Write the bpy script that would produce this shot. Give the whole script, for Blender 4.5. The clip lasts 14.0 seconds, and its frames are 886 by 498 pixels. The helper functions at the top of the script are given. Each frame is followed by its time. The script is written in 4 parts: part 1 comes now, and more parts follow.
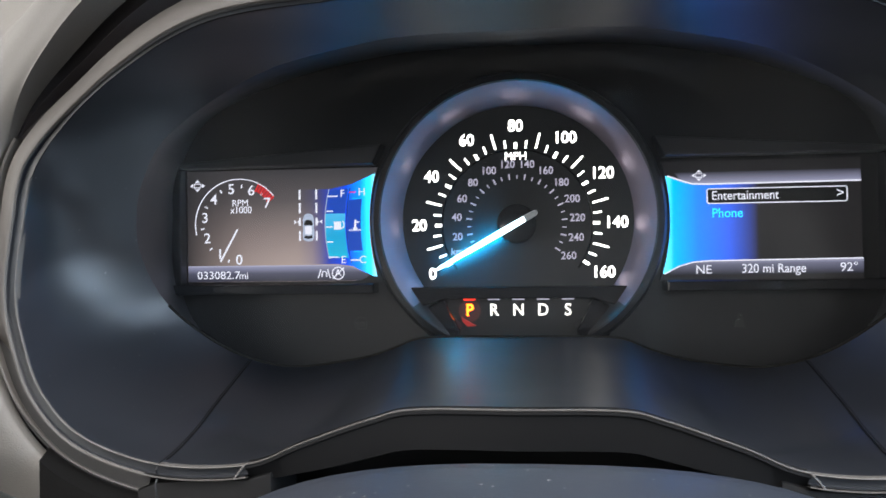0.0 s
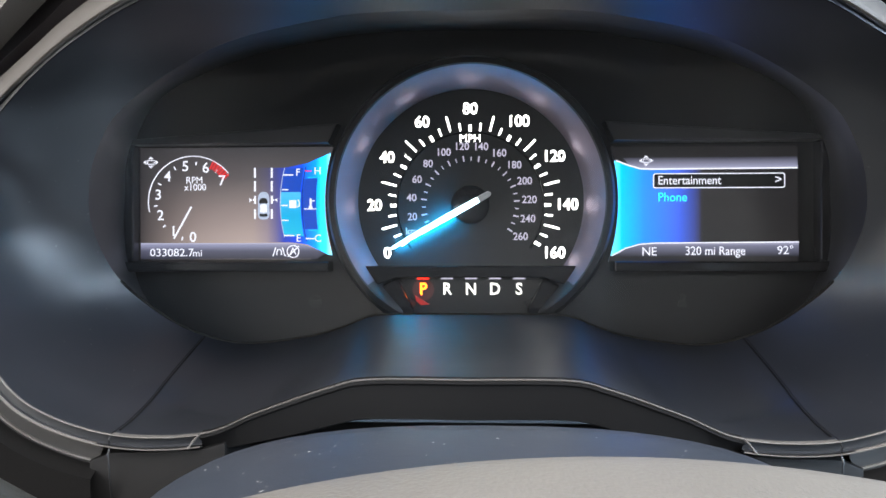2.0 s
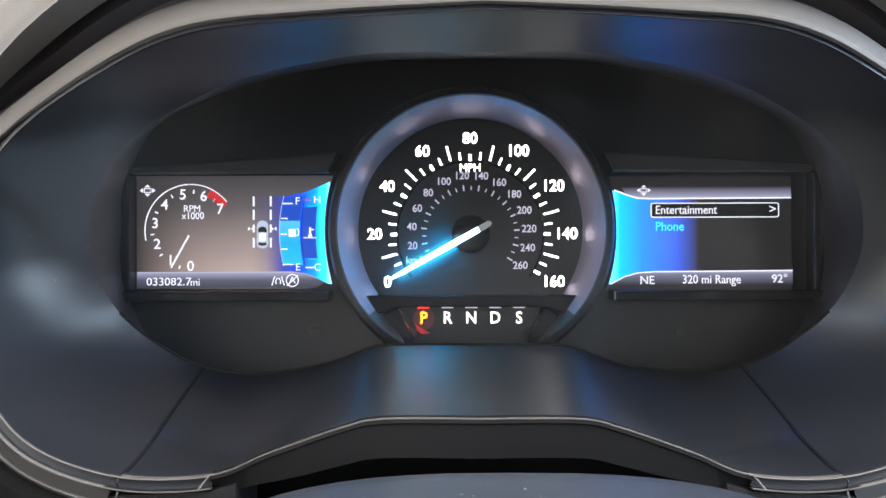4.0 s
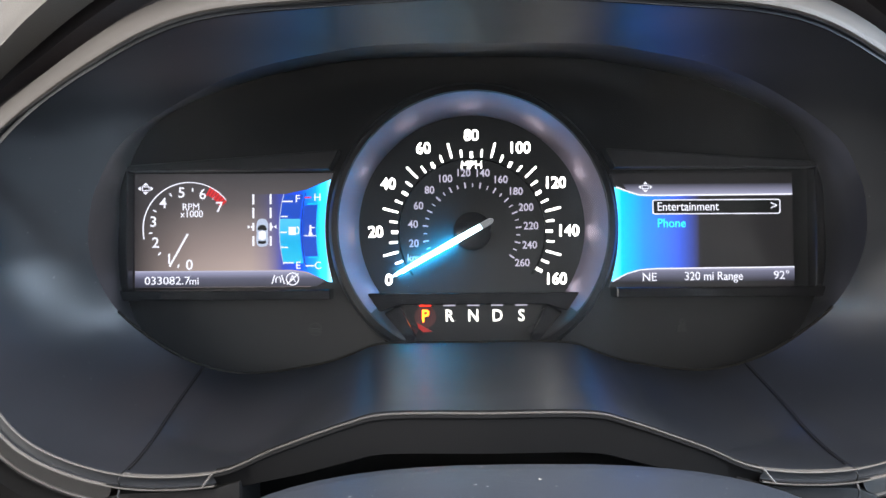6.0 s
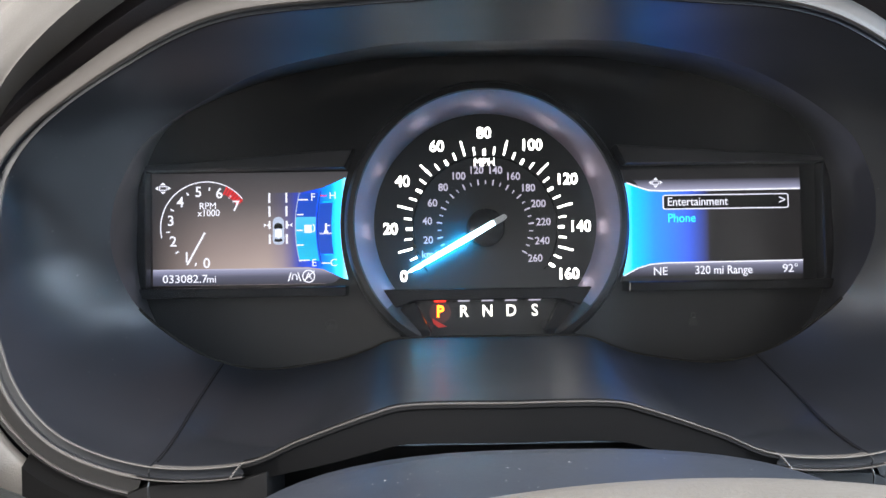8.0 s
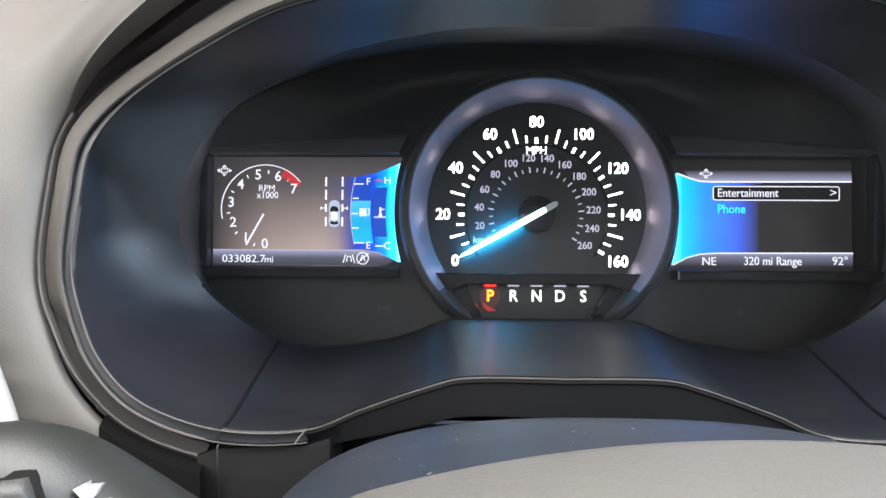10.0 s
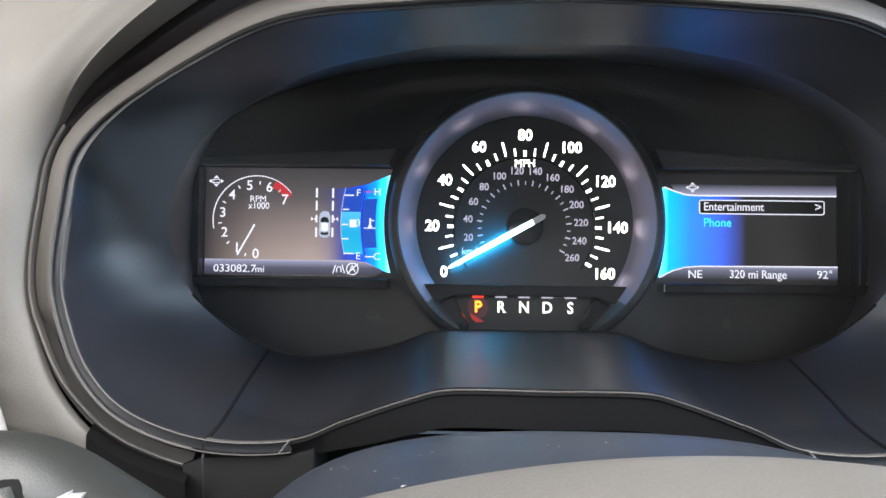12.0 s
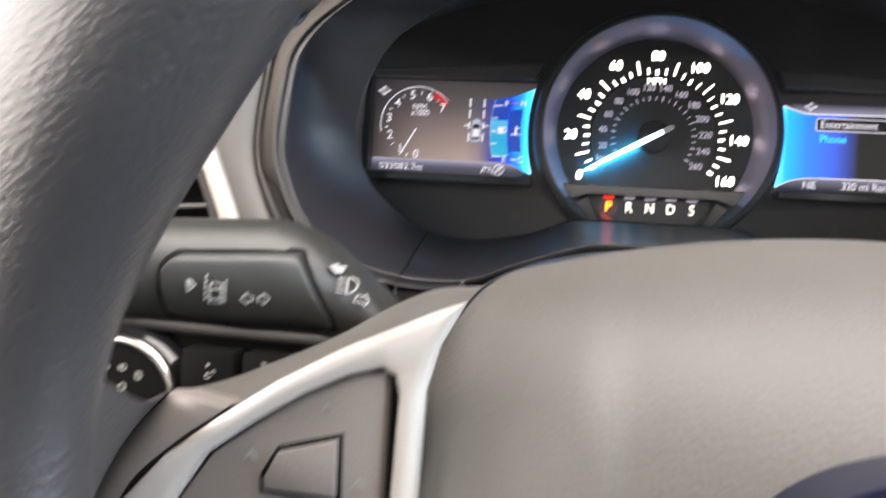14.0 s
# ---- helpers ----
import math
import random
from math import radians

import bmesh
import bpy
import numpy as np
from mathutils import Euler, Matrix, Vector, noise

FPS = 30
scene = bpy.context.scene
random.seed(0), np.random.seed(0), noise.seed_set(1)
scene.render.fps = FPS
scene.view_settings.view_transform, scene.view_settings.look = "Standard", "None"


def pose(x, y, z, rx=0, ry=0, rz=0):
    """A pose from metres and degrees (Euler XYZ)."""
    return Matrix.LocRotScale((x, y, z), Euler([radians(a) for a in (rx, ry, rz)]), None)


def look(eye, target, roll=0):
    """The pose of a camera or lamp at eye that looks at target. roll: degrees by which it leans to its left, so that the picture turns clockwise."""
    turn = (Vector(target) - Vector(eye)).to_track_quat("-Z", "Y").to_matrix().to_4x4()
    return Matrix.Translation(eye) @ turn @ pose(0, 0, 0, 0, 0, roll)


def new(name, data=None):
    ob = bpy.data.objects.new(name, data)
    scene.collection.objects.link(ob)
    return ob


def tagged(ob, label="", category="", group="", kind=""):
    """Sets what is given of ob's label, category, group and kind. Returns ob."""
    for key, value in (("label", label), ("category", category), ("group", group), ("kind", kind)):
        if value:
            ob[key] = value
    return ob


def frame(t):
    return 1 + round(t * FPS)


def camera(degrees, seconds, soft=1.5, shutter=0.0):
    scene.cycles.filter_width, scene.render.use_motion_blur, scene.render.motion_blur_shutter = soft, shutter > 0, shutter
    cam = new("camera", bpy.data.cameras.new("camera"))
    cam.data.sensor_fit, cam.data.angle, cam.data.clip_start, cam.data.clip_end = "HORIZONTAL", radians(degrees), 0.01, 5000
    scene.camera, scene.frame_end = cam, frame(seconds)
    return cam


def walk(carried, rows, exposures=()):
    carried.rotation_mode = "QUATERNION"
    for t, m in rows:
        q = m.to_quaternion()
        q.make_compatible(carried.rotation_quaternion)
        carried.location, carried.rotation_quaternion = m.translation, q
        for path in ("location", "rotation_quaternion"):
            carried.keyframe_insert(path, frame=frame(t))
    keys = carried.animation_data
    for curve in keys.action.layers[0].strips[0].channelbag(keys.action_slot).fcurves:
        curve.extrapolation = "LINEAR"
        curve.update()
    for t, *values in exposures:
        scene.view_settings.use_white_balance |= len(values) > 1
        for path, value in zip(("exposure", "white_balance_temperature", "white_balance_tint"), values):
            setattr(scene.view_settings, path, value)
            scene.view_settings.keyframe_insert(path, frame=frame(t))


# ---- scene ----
cam = camera(60.8, 14.0, shutter=0.32)
PATH = [
    (0, (0.003, -0.352, 0.986), (-0.209, 1.637, 1.003), -0.8),
    (0.5, (0.019, -0.358, 0.985), (-0.214, 1.628, 1.039), -1.1),
    (1, (0.009, -0.353, 0.989), (-0.177, 1.638, 1.01), -1.0),
    (1.5, (0.006, -0.349, 0.989), (-0.141, 1.645, 1.0), -0.6),
    (2, (0.003, -0.358, 0.98), (-0.086, 1.64, 0.976), -0.1),
    (2.5, (-0.006, -0.362, 0.989), (-0.055, 1.637, 1.015), 0.1),
    (3, (-0.016, -0.363, 0.985), (-0.066, 1.636, 1.008), 0.0),
    (3.2, (-0.009, -0.361, 0.992), (-0.043, 1.639, 1.001), 0.1),
    (5.5, (-0.014, -0.358, 0.987), (-0.02, 1.642, 1.015), -0.3),
    (6, (-0.015, -0.357, 0.986), (-0.008, 1.642, 1.019), -0.4),
    (6.5, (-0.013, -0.36, 0.984), (0.003, 1.64, 1.021), -0.6),
    (7, (-0.02, -0.369, 0.984), (-0.005, 1.631, 1.031), -0.8),
    (7.5, (-0.025, -0.366, 0.983), (-0.003, 1.634, 1.025), -0.9),
    (8, (-0.023, -0.362, 0.983), (-0.009, 1.637, 1.023), -0.9),
    (8.5, (-0.026, -0.365, 0.982), (-0.029, 1.635, 1.027), -0.5),
    (9, (-0.033, -0.373, 0.978), (-0.073, 1.626, 1.021), 0.0),
    (9.2, (-0.034, -0.371, 0.977), (-0.089, 1.628, 1.017), 0.1),
    (11.5, (-0.031, -0.37, 0.975), (-0.093, 1.628, 1.022), 0.7),
    (12, (-0.028, -0.374, 0.978), (-0.092, 1.624, 1.035), 0.8),
    (12.5, (-0.038, -0.389, 0.977), (-0.11, 1.608, 1.054), 1.1),
    (13, (-0.034, -0.409, 0.966), (-0.171, 1.585, 1.038), 1.6),
    (13.1, (-0.0345, -0.41, 0.965), (-0.177, 1.584, 1.036), 1.7),
    (13.5, (-0.039, -0.42, 0.957), (-0.234, 1.57, 1.013), 2.4),
    (13.8, (-0.044, -0.424, 0.949), (-0.263, 1.563, 0.985), 2.8),
    (14, (-0.055, -0.433, 0.932), (-0.326, 1.549, 0.926), 3.6),
]
walk(cam, [(t, look(eye, target, roll)) for t, eye, target, roll in PATH],
     exposures=[(0, -0.12, 6220, 11), (0.5, 0.10, 6220, 11), (1, 0.15, 6220, 11), (2, 0.18, 6220, 11), (3, 0.24, 6280, 12), (8, 0.25, 6280, 12),
                (11.5, 0.15, 6220, 11), (13, 0.07, 6400, 11), (13.5, 0.02, 6500, 11), (14, 0, 6700, 16)])

# ---- world, daylight through the openings of the cabin, and an added overhead lamp ----
world = bpy.data.worlds.new("world")
scene.world = world
world.use_nodes = True
wn = world.node_tree
sky = wn.nodes.new("ShaderNodeTexSky")
sky.sky_type, sky.sun_disc = "NISHITA", False
sky.sun_elevation, sky.sun_rotation = radians(40), radians(220)
wn.links.new(sky.outputs[0], wn.nodes["Background"].inputs[0])
wn.nodes["Background"].inputs[1].default_value = 0.12


def area(name, eye, target, sx, sy, watts, colour):
    lamp = bpy.data.lights.new(name, "AREA")
    lamp.shape, lamp.size, lamp.size_y, lamp.energy, lamp.color = "RECTANGLE", sx, sy, watts, colour
    ob = new(name, lamp)
    ob.matrix_world = look(eye, target)
    return ob


area("side_opening_light", (-0.66, -0.60, 1.10), (0.1, -0.42, 0.90), 0.90, 0.56, 12.0, (1.0, 0.96, 0.90))
area("passenger_window_light", (1.06, -0.50, 1.20), (0.0, -0.30, 0.92), 0.90, 0.36, 33.0, (0.68, 0.84, 1.0))
area("rear_window_light", (0.3, -2.05, 1.28), (0.0, 0.0, 0.95), 1.0, 0.30, 5.0, (1.0, 0.95, 0.88))
area("windscreen_light", (0.25, 0.42, 1.36), (0.1, -0.6, 0.9), 1.1, 0.30, 11.0, (0.66, 0.82, 1.0))
# unseen overhead lamp, added so that light falls from above
area("roof_glass_light", (0.15, -0.48, 1.49), (0.15, -0.48, 0.0), 0.82, 0.50, 19.0, (1.0, 0.96, 0.90))


# ---- materials ----
def material(name, colour, rough=0.5, metal=0.0, grain=600.0, bump=0.0, vary=0.15, coat=0.0, dust=0.0, spec=0.5):
    m = bpy.data.materials.new(name)
    m.use_nodes = True
    nt = m.node_tree
    b = nt.nodes["Principled BSDF"]
    b.inputs["Roughness"].default_value, b.inputs["Metallic"].default_value = rough, metal
    b.inputs["Coat Weight"].default_value, b.inputs["Coat Roughness"].default_value, b.inputs["Coat IOR"].default_value = coat, rough * 0.85, 1.7
    b.inputs["Specular IOR Level"].default_value = spec
    tc = nt.nodes.new("ShaderNodeTexCoord")
    fine, broad = nt.nodes.new("ShaderNodeTexNoise"), nt.nodes.new("ShaderNodeTexNoise")
    for n, s, d in ((fine, grain, 4.0), (broad, 18.0, 3.0)):
        n.inputs["Scale"].default_value, n.inputs["Detail"].default_value = s, d
        nt.links.new(tc.outputs["Object"], n.inputs["Vector"])
    add = nt.nodes.new("ShaderNodeMath")
    add.operation = "ADD"
    nt.links.new(fine.outputs[0], add.inputs[0])
    nt.links.new(broad.outputs[0], add.inputs[1])
    ramp = nt.nodes.new("ShaderNodeMapRange")
    ramp.inputs["From Min"].default_value, ramp.inputs["From Max"].default_value = 0.6, 1.4
    ramp.inputs["To Min"].default_value, ramp.inputs["To Max"].default_value = 1 - vary, 1 + vary
    nt.links.new(add.outputs[0], ramp.inputs["Value"])
    mul = nt.nodes.new("ShaderNodeVectorMath")
    mul.operation = "SCALE"
    mul.inputs[0].default_value = colour
    nt.links.new(ramp.outputs[0], mul.inputs["Scale"])
    base = mul.outputs[0]
    if dust:
        specks = nt.nodes.new("ShaderNodeTexNoise")
        specks.inputs["Scale"].default_value, specks.inputs["Detail"].default_value = 760.0, 1.0
        nt.links.new(tc.outputs["Object"], specks.inputs["Vector"])
        cut = nt.nodes.new("ShaderNodeMapRange")
        cut.inputs["From Min"].default_value, cut.inputs["From Max"].default_value = 0.775 - 0.045 * dust, 0.80
        nt.links.new(specks.outputs[0], cut.inputs["Value"])
        mix = nt.nodes.new("ShaderNodeMix")
        mix.data_type = "RGBA"
        nt.links.new(cut.outputs[0], mix.inputs["Factor"])
        nt.links.new(base, mix.inputs[6])
        mix.inputs[7].default_value = (0.35, 0.34, 0.32, 1) if dust > 0 else (0.10, 0.098, 0.094, 1)
        base = mix.outputs[2]
    nt.links.new(base, b.inputs["Base Color"])
    rr = nt.nodes.new("ShaderNodeMapRange")
    rr.inputs["From Min"].default_value, rr.inputs["From Max"].default_value = 0.3, 0.7
    rr.inputs["To Min"].default_value, rr.inputs["To Max"].default_value = rough * 0.88, min(1.0, rough * 1.12)
    nt.links.new(broad.outputs[0], rr.inputs["Value"])
    nt.links.new(rr.outputs[0], b.inputs["Roughness"])
    if bump:
        bp = nt.nodes.new("ShaderNodeBump")
        bp.inputs["Strength"].default_value, bp.inputs["Distance"].default_value = 1.0, bump
        nt.links.new(fine.outputs[0], bp.inputs["Height"])
        nt.links.new(bp.outputs[0], b.inputs["Normal"])
    return m


def glow(name, colour, strength):
    m = bpy.data.materials.new(name)
    m.use_nodes = True
    b = m.node_tree.nodes["Principled BSDF"]
    b.inputs["Base Color"].default_value = (0.02, 0.02, 0.02, 1)
    b.inputs["Roughness"].default_value = 0.3
    b.inputs["Emission Color"].default_value = (*colour, 1)
    b.inputs["Emission Strength"].default_value = strength
    if strength < 2:
        m.cycles.emission_sampling = "NONE"
    return m


def ramp_colour(nt, stops, axis, low, high):
    """A colour that runs along an axis of the place, from low to high."""
    geo, sep = nt.nodes.new("ShaderNodeTexCoord"), nt.nodes.new("ShaderNodeSeparateXYZ")
    nt.links.new(geo.outputs["Object"], sep.inputs[0])
    mr, cr = nt.nodes.new("ShaderNodeMapRange"), nt.nodes.new("ShaderNodeValToRGB")
    mr.inputs["From Min"].default_value, mr.inputs["From Max"].default_value = low, high
    nt.links.new(sep.outputs[axis], mr.inputs["Value"])
    nt.links.new(mr.outputs[0], cr.inputs[0])
    els = cr.color_ramp.elements
    while len(els) < len(stops):
        els.new(0.5)
    for e, (p, c) in zip(els, stops):
        e.position, e.color = p, (*c, 1)
    return cr.outputs[0]


def glow_ramp(name, stops, axis, low, high, strength, over=None):
    """A lit display area whose colour runs along an axis; over: another ramp into which it fades at its low end, and how far along."""
    m = bpy.data.materials.new(name)
    m.use_nodes = True
    nt = m.node_tree
    b = nt.nodes["Principled BSDF"]
    b.inputs["Base Color"].default_value = (0.01, 0.01, 0.01, 1)
    b.inputs["Roughness"].default_value = 0.3
    colour = ramp_colour(nt, stops, axis, low, high)
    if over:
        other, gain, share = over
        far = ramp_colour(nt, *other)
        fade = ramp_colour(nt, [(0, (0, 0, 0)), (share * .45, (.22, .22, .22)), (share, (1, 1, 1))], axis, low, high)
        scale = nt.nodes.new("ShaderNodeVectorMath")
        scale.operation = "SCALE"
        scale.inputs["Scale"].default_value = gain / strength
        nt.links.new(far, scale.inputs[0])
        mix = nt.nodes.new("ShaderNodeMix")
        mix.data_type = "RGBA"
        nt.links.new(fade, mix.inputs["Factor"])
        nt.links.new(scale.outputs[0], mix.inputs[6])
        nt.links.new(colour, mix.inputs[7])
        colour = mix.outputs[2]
    nt.links.new(colour, b.inputs["Emission Color"])
    b.inputs["Emission Strength"].default_value = strength
    return m


def clear_lens(name):
    m = bpy.data.materials.new(name)
    m.use_nodes = True
    nt = m.node_tree
    out = nt.nodes["Material Output"]
    nt.nodes.remove(nt.nodes["Principled BSDF"])
    tr, gl, mix, fr = (nt.nodes.new("ShaderNode" + k) for k in ("BsdfTransparent", "BsdfGlossy", "MixShader", "Fresnel"))
    tr.inputs[0].default_value = (0.93, 0.93, 0.93, 1)
    gl.inputs["Roughness"].default_value = 0.03
    fr.inputs["IOR"].default_value = 1.30
    nt.links.new(fr.outputs[0], mix.inputs[0])
    nt.links.new(tr.outputs[0], mix.inputs[1])
    nt.links.new(gl.outputs[0], mix.inputs[2])
    # whitish diffuse share mixed in, painting a veil of glare over the blacks
    veil, df, noise, mr = (nt.nodes.new("ShaderNode" + k) for k in ("MixShader", "BsdfDiffuse", "TexNoise", "MapRange"))
    df.inputs[0].default_value = (0.85, 0.86, 0.88, 1)
    noise.inputs["Scale"].default_value, noise.inputs["Detail"].default_value = 30.0, 6.0
    mr.inputs["To Min"].default_value, mr.inputs["To Max"].default_value = 0.006, 0.0095
    nt.links.new(noise.outputs[0], mr.inputs["Value"])
    nt.links.new(mr.outputs[0], veil.inputs[0])
    nt.links.new(mix.outputs[0], veil.inputs[1])
    nt.links.new(df.outputs[0], veil.inputs[2])
    nt.links.new(veil.outputs[0], out.inputs[0])
    return m


COWL = material("satin_black_plastic", (0.0042, 0.0054, 0.0084), 0.42, grain=2200, spec=0.9, coat=0.30, dust=-0.535)
LIP = material("grained_charcoal_plastic", (0.0046, 0.0043, 0.0043), 0.6, grain=2500, bump=0.00005, spec=0.2)
GAP = material("deep_black_gap", (0.010, 0.0095, 0.0085), 0.9, grain=900, spec=0.1)
CHANNEL = material("brown_grey_channel_plastic", (0.017, 0.015, 0.0138), 0.6, grain=1700, bump=0.00005)
TRIM = material("grey_hood_trim_paint", (0.082, 0.074, 0.067), 0.65, grain=1800, bump=0.00001, vary=0.06, spec=0.25)
BAND = material("grey_painted_trim", (0.078, 0.071, 0.065), 0.50, grain=1800, bump=0.00001, vary=0.06)
PAD = material("grey_soft_dash_skin", (0.131, 0.122, 0.110), 0.6, grain=1600, bump=0.00012, vary=0.08)
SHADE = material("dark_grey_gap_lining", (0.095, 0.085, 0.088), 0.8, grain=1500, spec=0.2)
LOWER = material("dark_lower_dash_plastic", (0.0046, 0.0043, 0.0041), 0.7, grain=1700, bump=0.0001, spec=0.05)
FACE = material("matt_black_instrument_face", (0.007, 0.007, 0.0075), 0.45, grain=1500)
DIAL = material("black_dial_print", (0.008, 0.0085, 0.009), 0.35, grain=1500)
RING = material("satin_metal_ring", (0.25, 0.205, 0.265), 0.40, 0.70, grain=900, vary=0.06)
GLOSS = material("gloss_black_plastic", (0.008, 0.008, 0.009), 0.14, grain=900)
SHROUD = material("column_shroud_plastic", (0.020, 0.024, 0.032), 0.40, grain=2000, bump=0.00006, dust=0.7)
HUB = material("grey_wheel_cover_skin", (0.102, 0.096, 0.087), 0.5, grain=1000, bump=0.00018, vary=0.10)
LEATHER = material("black_leather", (0.033, 0.032, 0.034), 0.39, grain=900, bump=0.00034, vary=0.22, spec=1.0, coat=0.12)
THREAD = material("blue_grey_stitch_thread", (0.030, 0.033, 0.040), 0.8, grain=3000)
SILVER = material("satin_silver_trim", (0.40, 0.36, 0.325), 0.48, 0.35, grain=900, vary=0.04)
BEZEL = material("silver_bezel_paint", (0.60, 0.57, 0.525), 0.34, 0.15, grain=900, vary=0.04)
CHROME = material("bright_chrome", (0.60, 0.57, 0.53), 0.26, 1.0, grain=300, vary=0.03)
STALK = material("dark_stalk_plastic", (0.023, 0.0235, 0.0205), 0.42, grain=1900, bump=0.00008)
BUTTON = material("brown_grey_button_plastic", (0.225, 0.200, 0.182), 0.4, grain=1600, bump=0.00004)
PRINT = material("pale_grey_print", (0.27, 0.27, 0.255), 0.5, grain=500)
SWITCH = material("black_switch_plastic", (0.005, 0.005, 0.005), 0.55, grain=1700, bump=0.00003, spec=0.04)
TELLTALE = material("unlit_warning_print", (0.022, 0.021, 0.021), 0.5, grain=1500)
SHELL = material("grey_cabin_lining", (0.20, 0.19, 0.175), 0.85, grain=300, bump=0.0005)
CARPET = material("dark_carpet", (0.03, 0.03, 0.03), 0.95, grain=500, bump=0.002)
BLUEBADGE = material("deep_blue_enamel", (0.004, 0.006, 0.022), 0.15, grain=400)
WHITE = glow("white_backlight", (1.0, 0.97, 0.88), 5.5)
GEARLIT = glow("gear_letter_backlight", (1.0, 0.97, 0.88), 2.2)
DIM = glow("lilac_backlight", (0.80, 0.74, 0.90), 0.75)
REDLIT = glow("red_backlight", (1.0, 0.02, 0.006), 3.0)
REDDIM = glow("painted_red_reflection", (0.9, 0.02, 0.01), 0.45)
REDHALO = glow("painted_red_halo", (0.9, 0.02, 0.01), 0.05)
ORANGE = glow("orange_backlight", (1.0, 0.115, 0.002), 13.0)
NEEDLE = glow("needle_backlight", (0.60, 0.90, 1.0), 8.0)
NEEDLEGLOW = glow("needle_under_light", (0.0, 0.39, 0.85), 290.0)
CYANLIT = glow("cyan_lcd", (0.0, 0.42, 0.85), 1.5)
DEEPLIT = glow("deep_blue_lcd", (0.0, 0.05, 0.42), 1.3)
SCREENWHITE = glow("white_lcd", (0.92, 0.92, 1.0), 1.1)
SCREENRED = glow("red_lcd", (0.9, 0.03, 0.03), 1.0)
SCREENBLUE = glow("sky_blue_lcd_text", (0.02, 0.50, 1.0), 2.4)
REDGROUND = glow("dark_red_lcd", (0.42, 0.02, 0.025), 1.0)
GREYLIT = glow("grey_lcd", (0.42, 0.48, 0.60), 1.2)
SLAT = material("highlit_slat_edge", (0.10, 0.095, 0.09), 0.32, grain=1500)
WALL = material("satin_black_housing", (0.016, 0.0162, 0.0185), 0.42, grain=2000, spec=0.7)
TAIL = glow("needle_tail_backlight", (0.62, 0.66, 0.66), 0.32)
LENS = clear_lens("clear_plastic_lens")


# ---- building helpers ----
def finish(name, bm, mat, parent=None, label="", smooth=True):
    bmesh.ops.recalc_face_normals(bm, faces=bm.faces)
    me = bpy.data.meshes.new(name)
    bm.to_mesh(me)
    bm.free()
    me.materials.append(mat)
    for p in me.polygons:
        p.use_smooth = smooth
    if smooth:
        me.set_sharp_from_angle(angle=radians(38))
    ob = new(name, me)
    if parent:
        ob.parent = parent
    if label:
        ob["label"] = label
    return ob


def part(name, bm, mat, parent, label="", smooth=True):
    return finish(name, bm, mat, parent, label, smooth)


def thing(name, place, label, category, group="", kind=""):
    ob = new(name)
    ob.location = place
    ob.empty_display_size = 0.02
    bpy.context.view_layer.update()
    return tagged(ob, label, category, group, kind)


def own(ob, *made):
    """Hangs parts, built in world coordinates, under a thing that stands elsewhere."""
    for o in made:
        o.parent = ob
        o.matrix_parent_inverse = Matrix.Translation(ob.location).inverted()


def sheet(rows, closed_u=False, closed_v=False, cap=False):
    """A bmesh skin over rows of points."""
    bm = bmesh.new()
    vs = [[bm.verts.new(p) for p in r] for r in rows]
    nr, nc = len(vs), len(vs[0])
    for i in range(nr if closed_u else nr - 1):
        for j in range(nc if closed_v else nc - 1):
            q = (vs[i][j], vs[(i + 1) % nr][j], vs[(i + 1) % nr][(j + 1) % nc], vs[i][(j + 1) % nc])
            if len(set(q)) == 4:
                bm.faces.new(q)
    if cap:
        bm.faces.new(vs[0])
        bm.faces.new(vs[-1])
    return bm


def block(x0, x1, y0, y1, z0, z1, bevel=0.0, segs=2):
    bm = bmesh.new()
    bmesh.ops.create_cube(bm, size=1.0)
    for v in bm.verts:
        v.co = Vector(((x0 + x1) / 2 + v.co.x * (x1 - x0), (y0 + y1) / 2 + v.co.y * (y1 - y0), (z0 + z1) / 2 + v.co.z * (z1 - z0)))
    if bevel:
        bmesh.ops.bevel(bm, geom=bm.edges[:], offset=bevel, segments=segs, affect="EDGES", profile=0.5)
    return bm


def plate(points, y0, y1, bevel=0.0):
    """A flat outline in x and z, given depth from y0 (front) to y1."""
    bm = bmesh.new()
    f = bm.faces.new([bm.verts.new((x, y0, z)) for x, z in points])
    ext = bmesh.ops.extrude_face_region(bm, geom=[f])
    for v in ext["geom"]:
        if isinstance(v, bmesh.types.BMVert):
            v.co.y = y1
    if bevel:
        front = [e for e in bm.edges if all(abs(v.co.y - y0) < 1e-6 for v in e.verts)]
        bmesh.ops.bevel(bm, geom=front, offset=bevel, segments=2, affect="EDGES", profile=0.5)
    return bm


def arc(cx, cz, r, a0, a1, n):
    return [(cx + r * math.cos(radians(a0 + (a1 - a0) * i / n)), cz + r * math.sin(radians(a0 + (a1 - a0) * i / n))) for i in range(n + 1)]


def strip(points, width, y, thick=0.0003):
    """A thin raised line along points of x and z."""
    rows = []
    pts = [Vector((p[0], 0, p[1])) for p in points]
    for i, p in enumerate(pts):
        d = (pts[min(i + 1, len(pts) - 1)] - pts[max(i - 1, 0)]).normalized()
        s = Vector((-d.z, 0, d.x)) * width / 2
        rows.append([p - s + Vector((0, y, 0)), p + s + Vector((0, y, 0)), p + s + Vector((0, y + thick, 0)), p - s + Vector((0, y + thick, 0))])
    return sheet(rows, closed_v=True, cap=True)


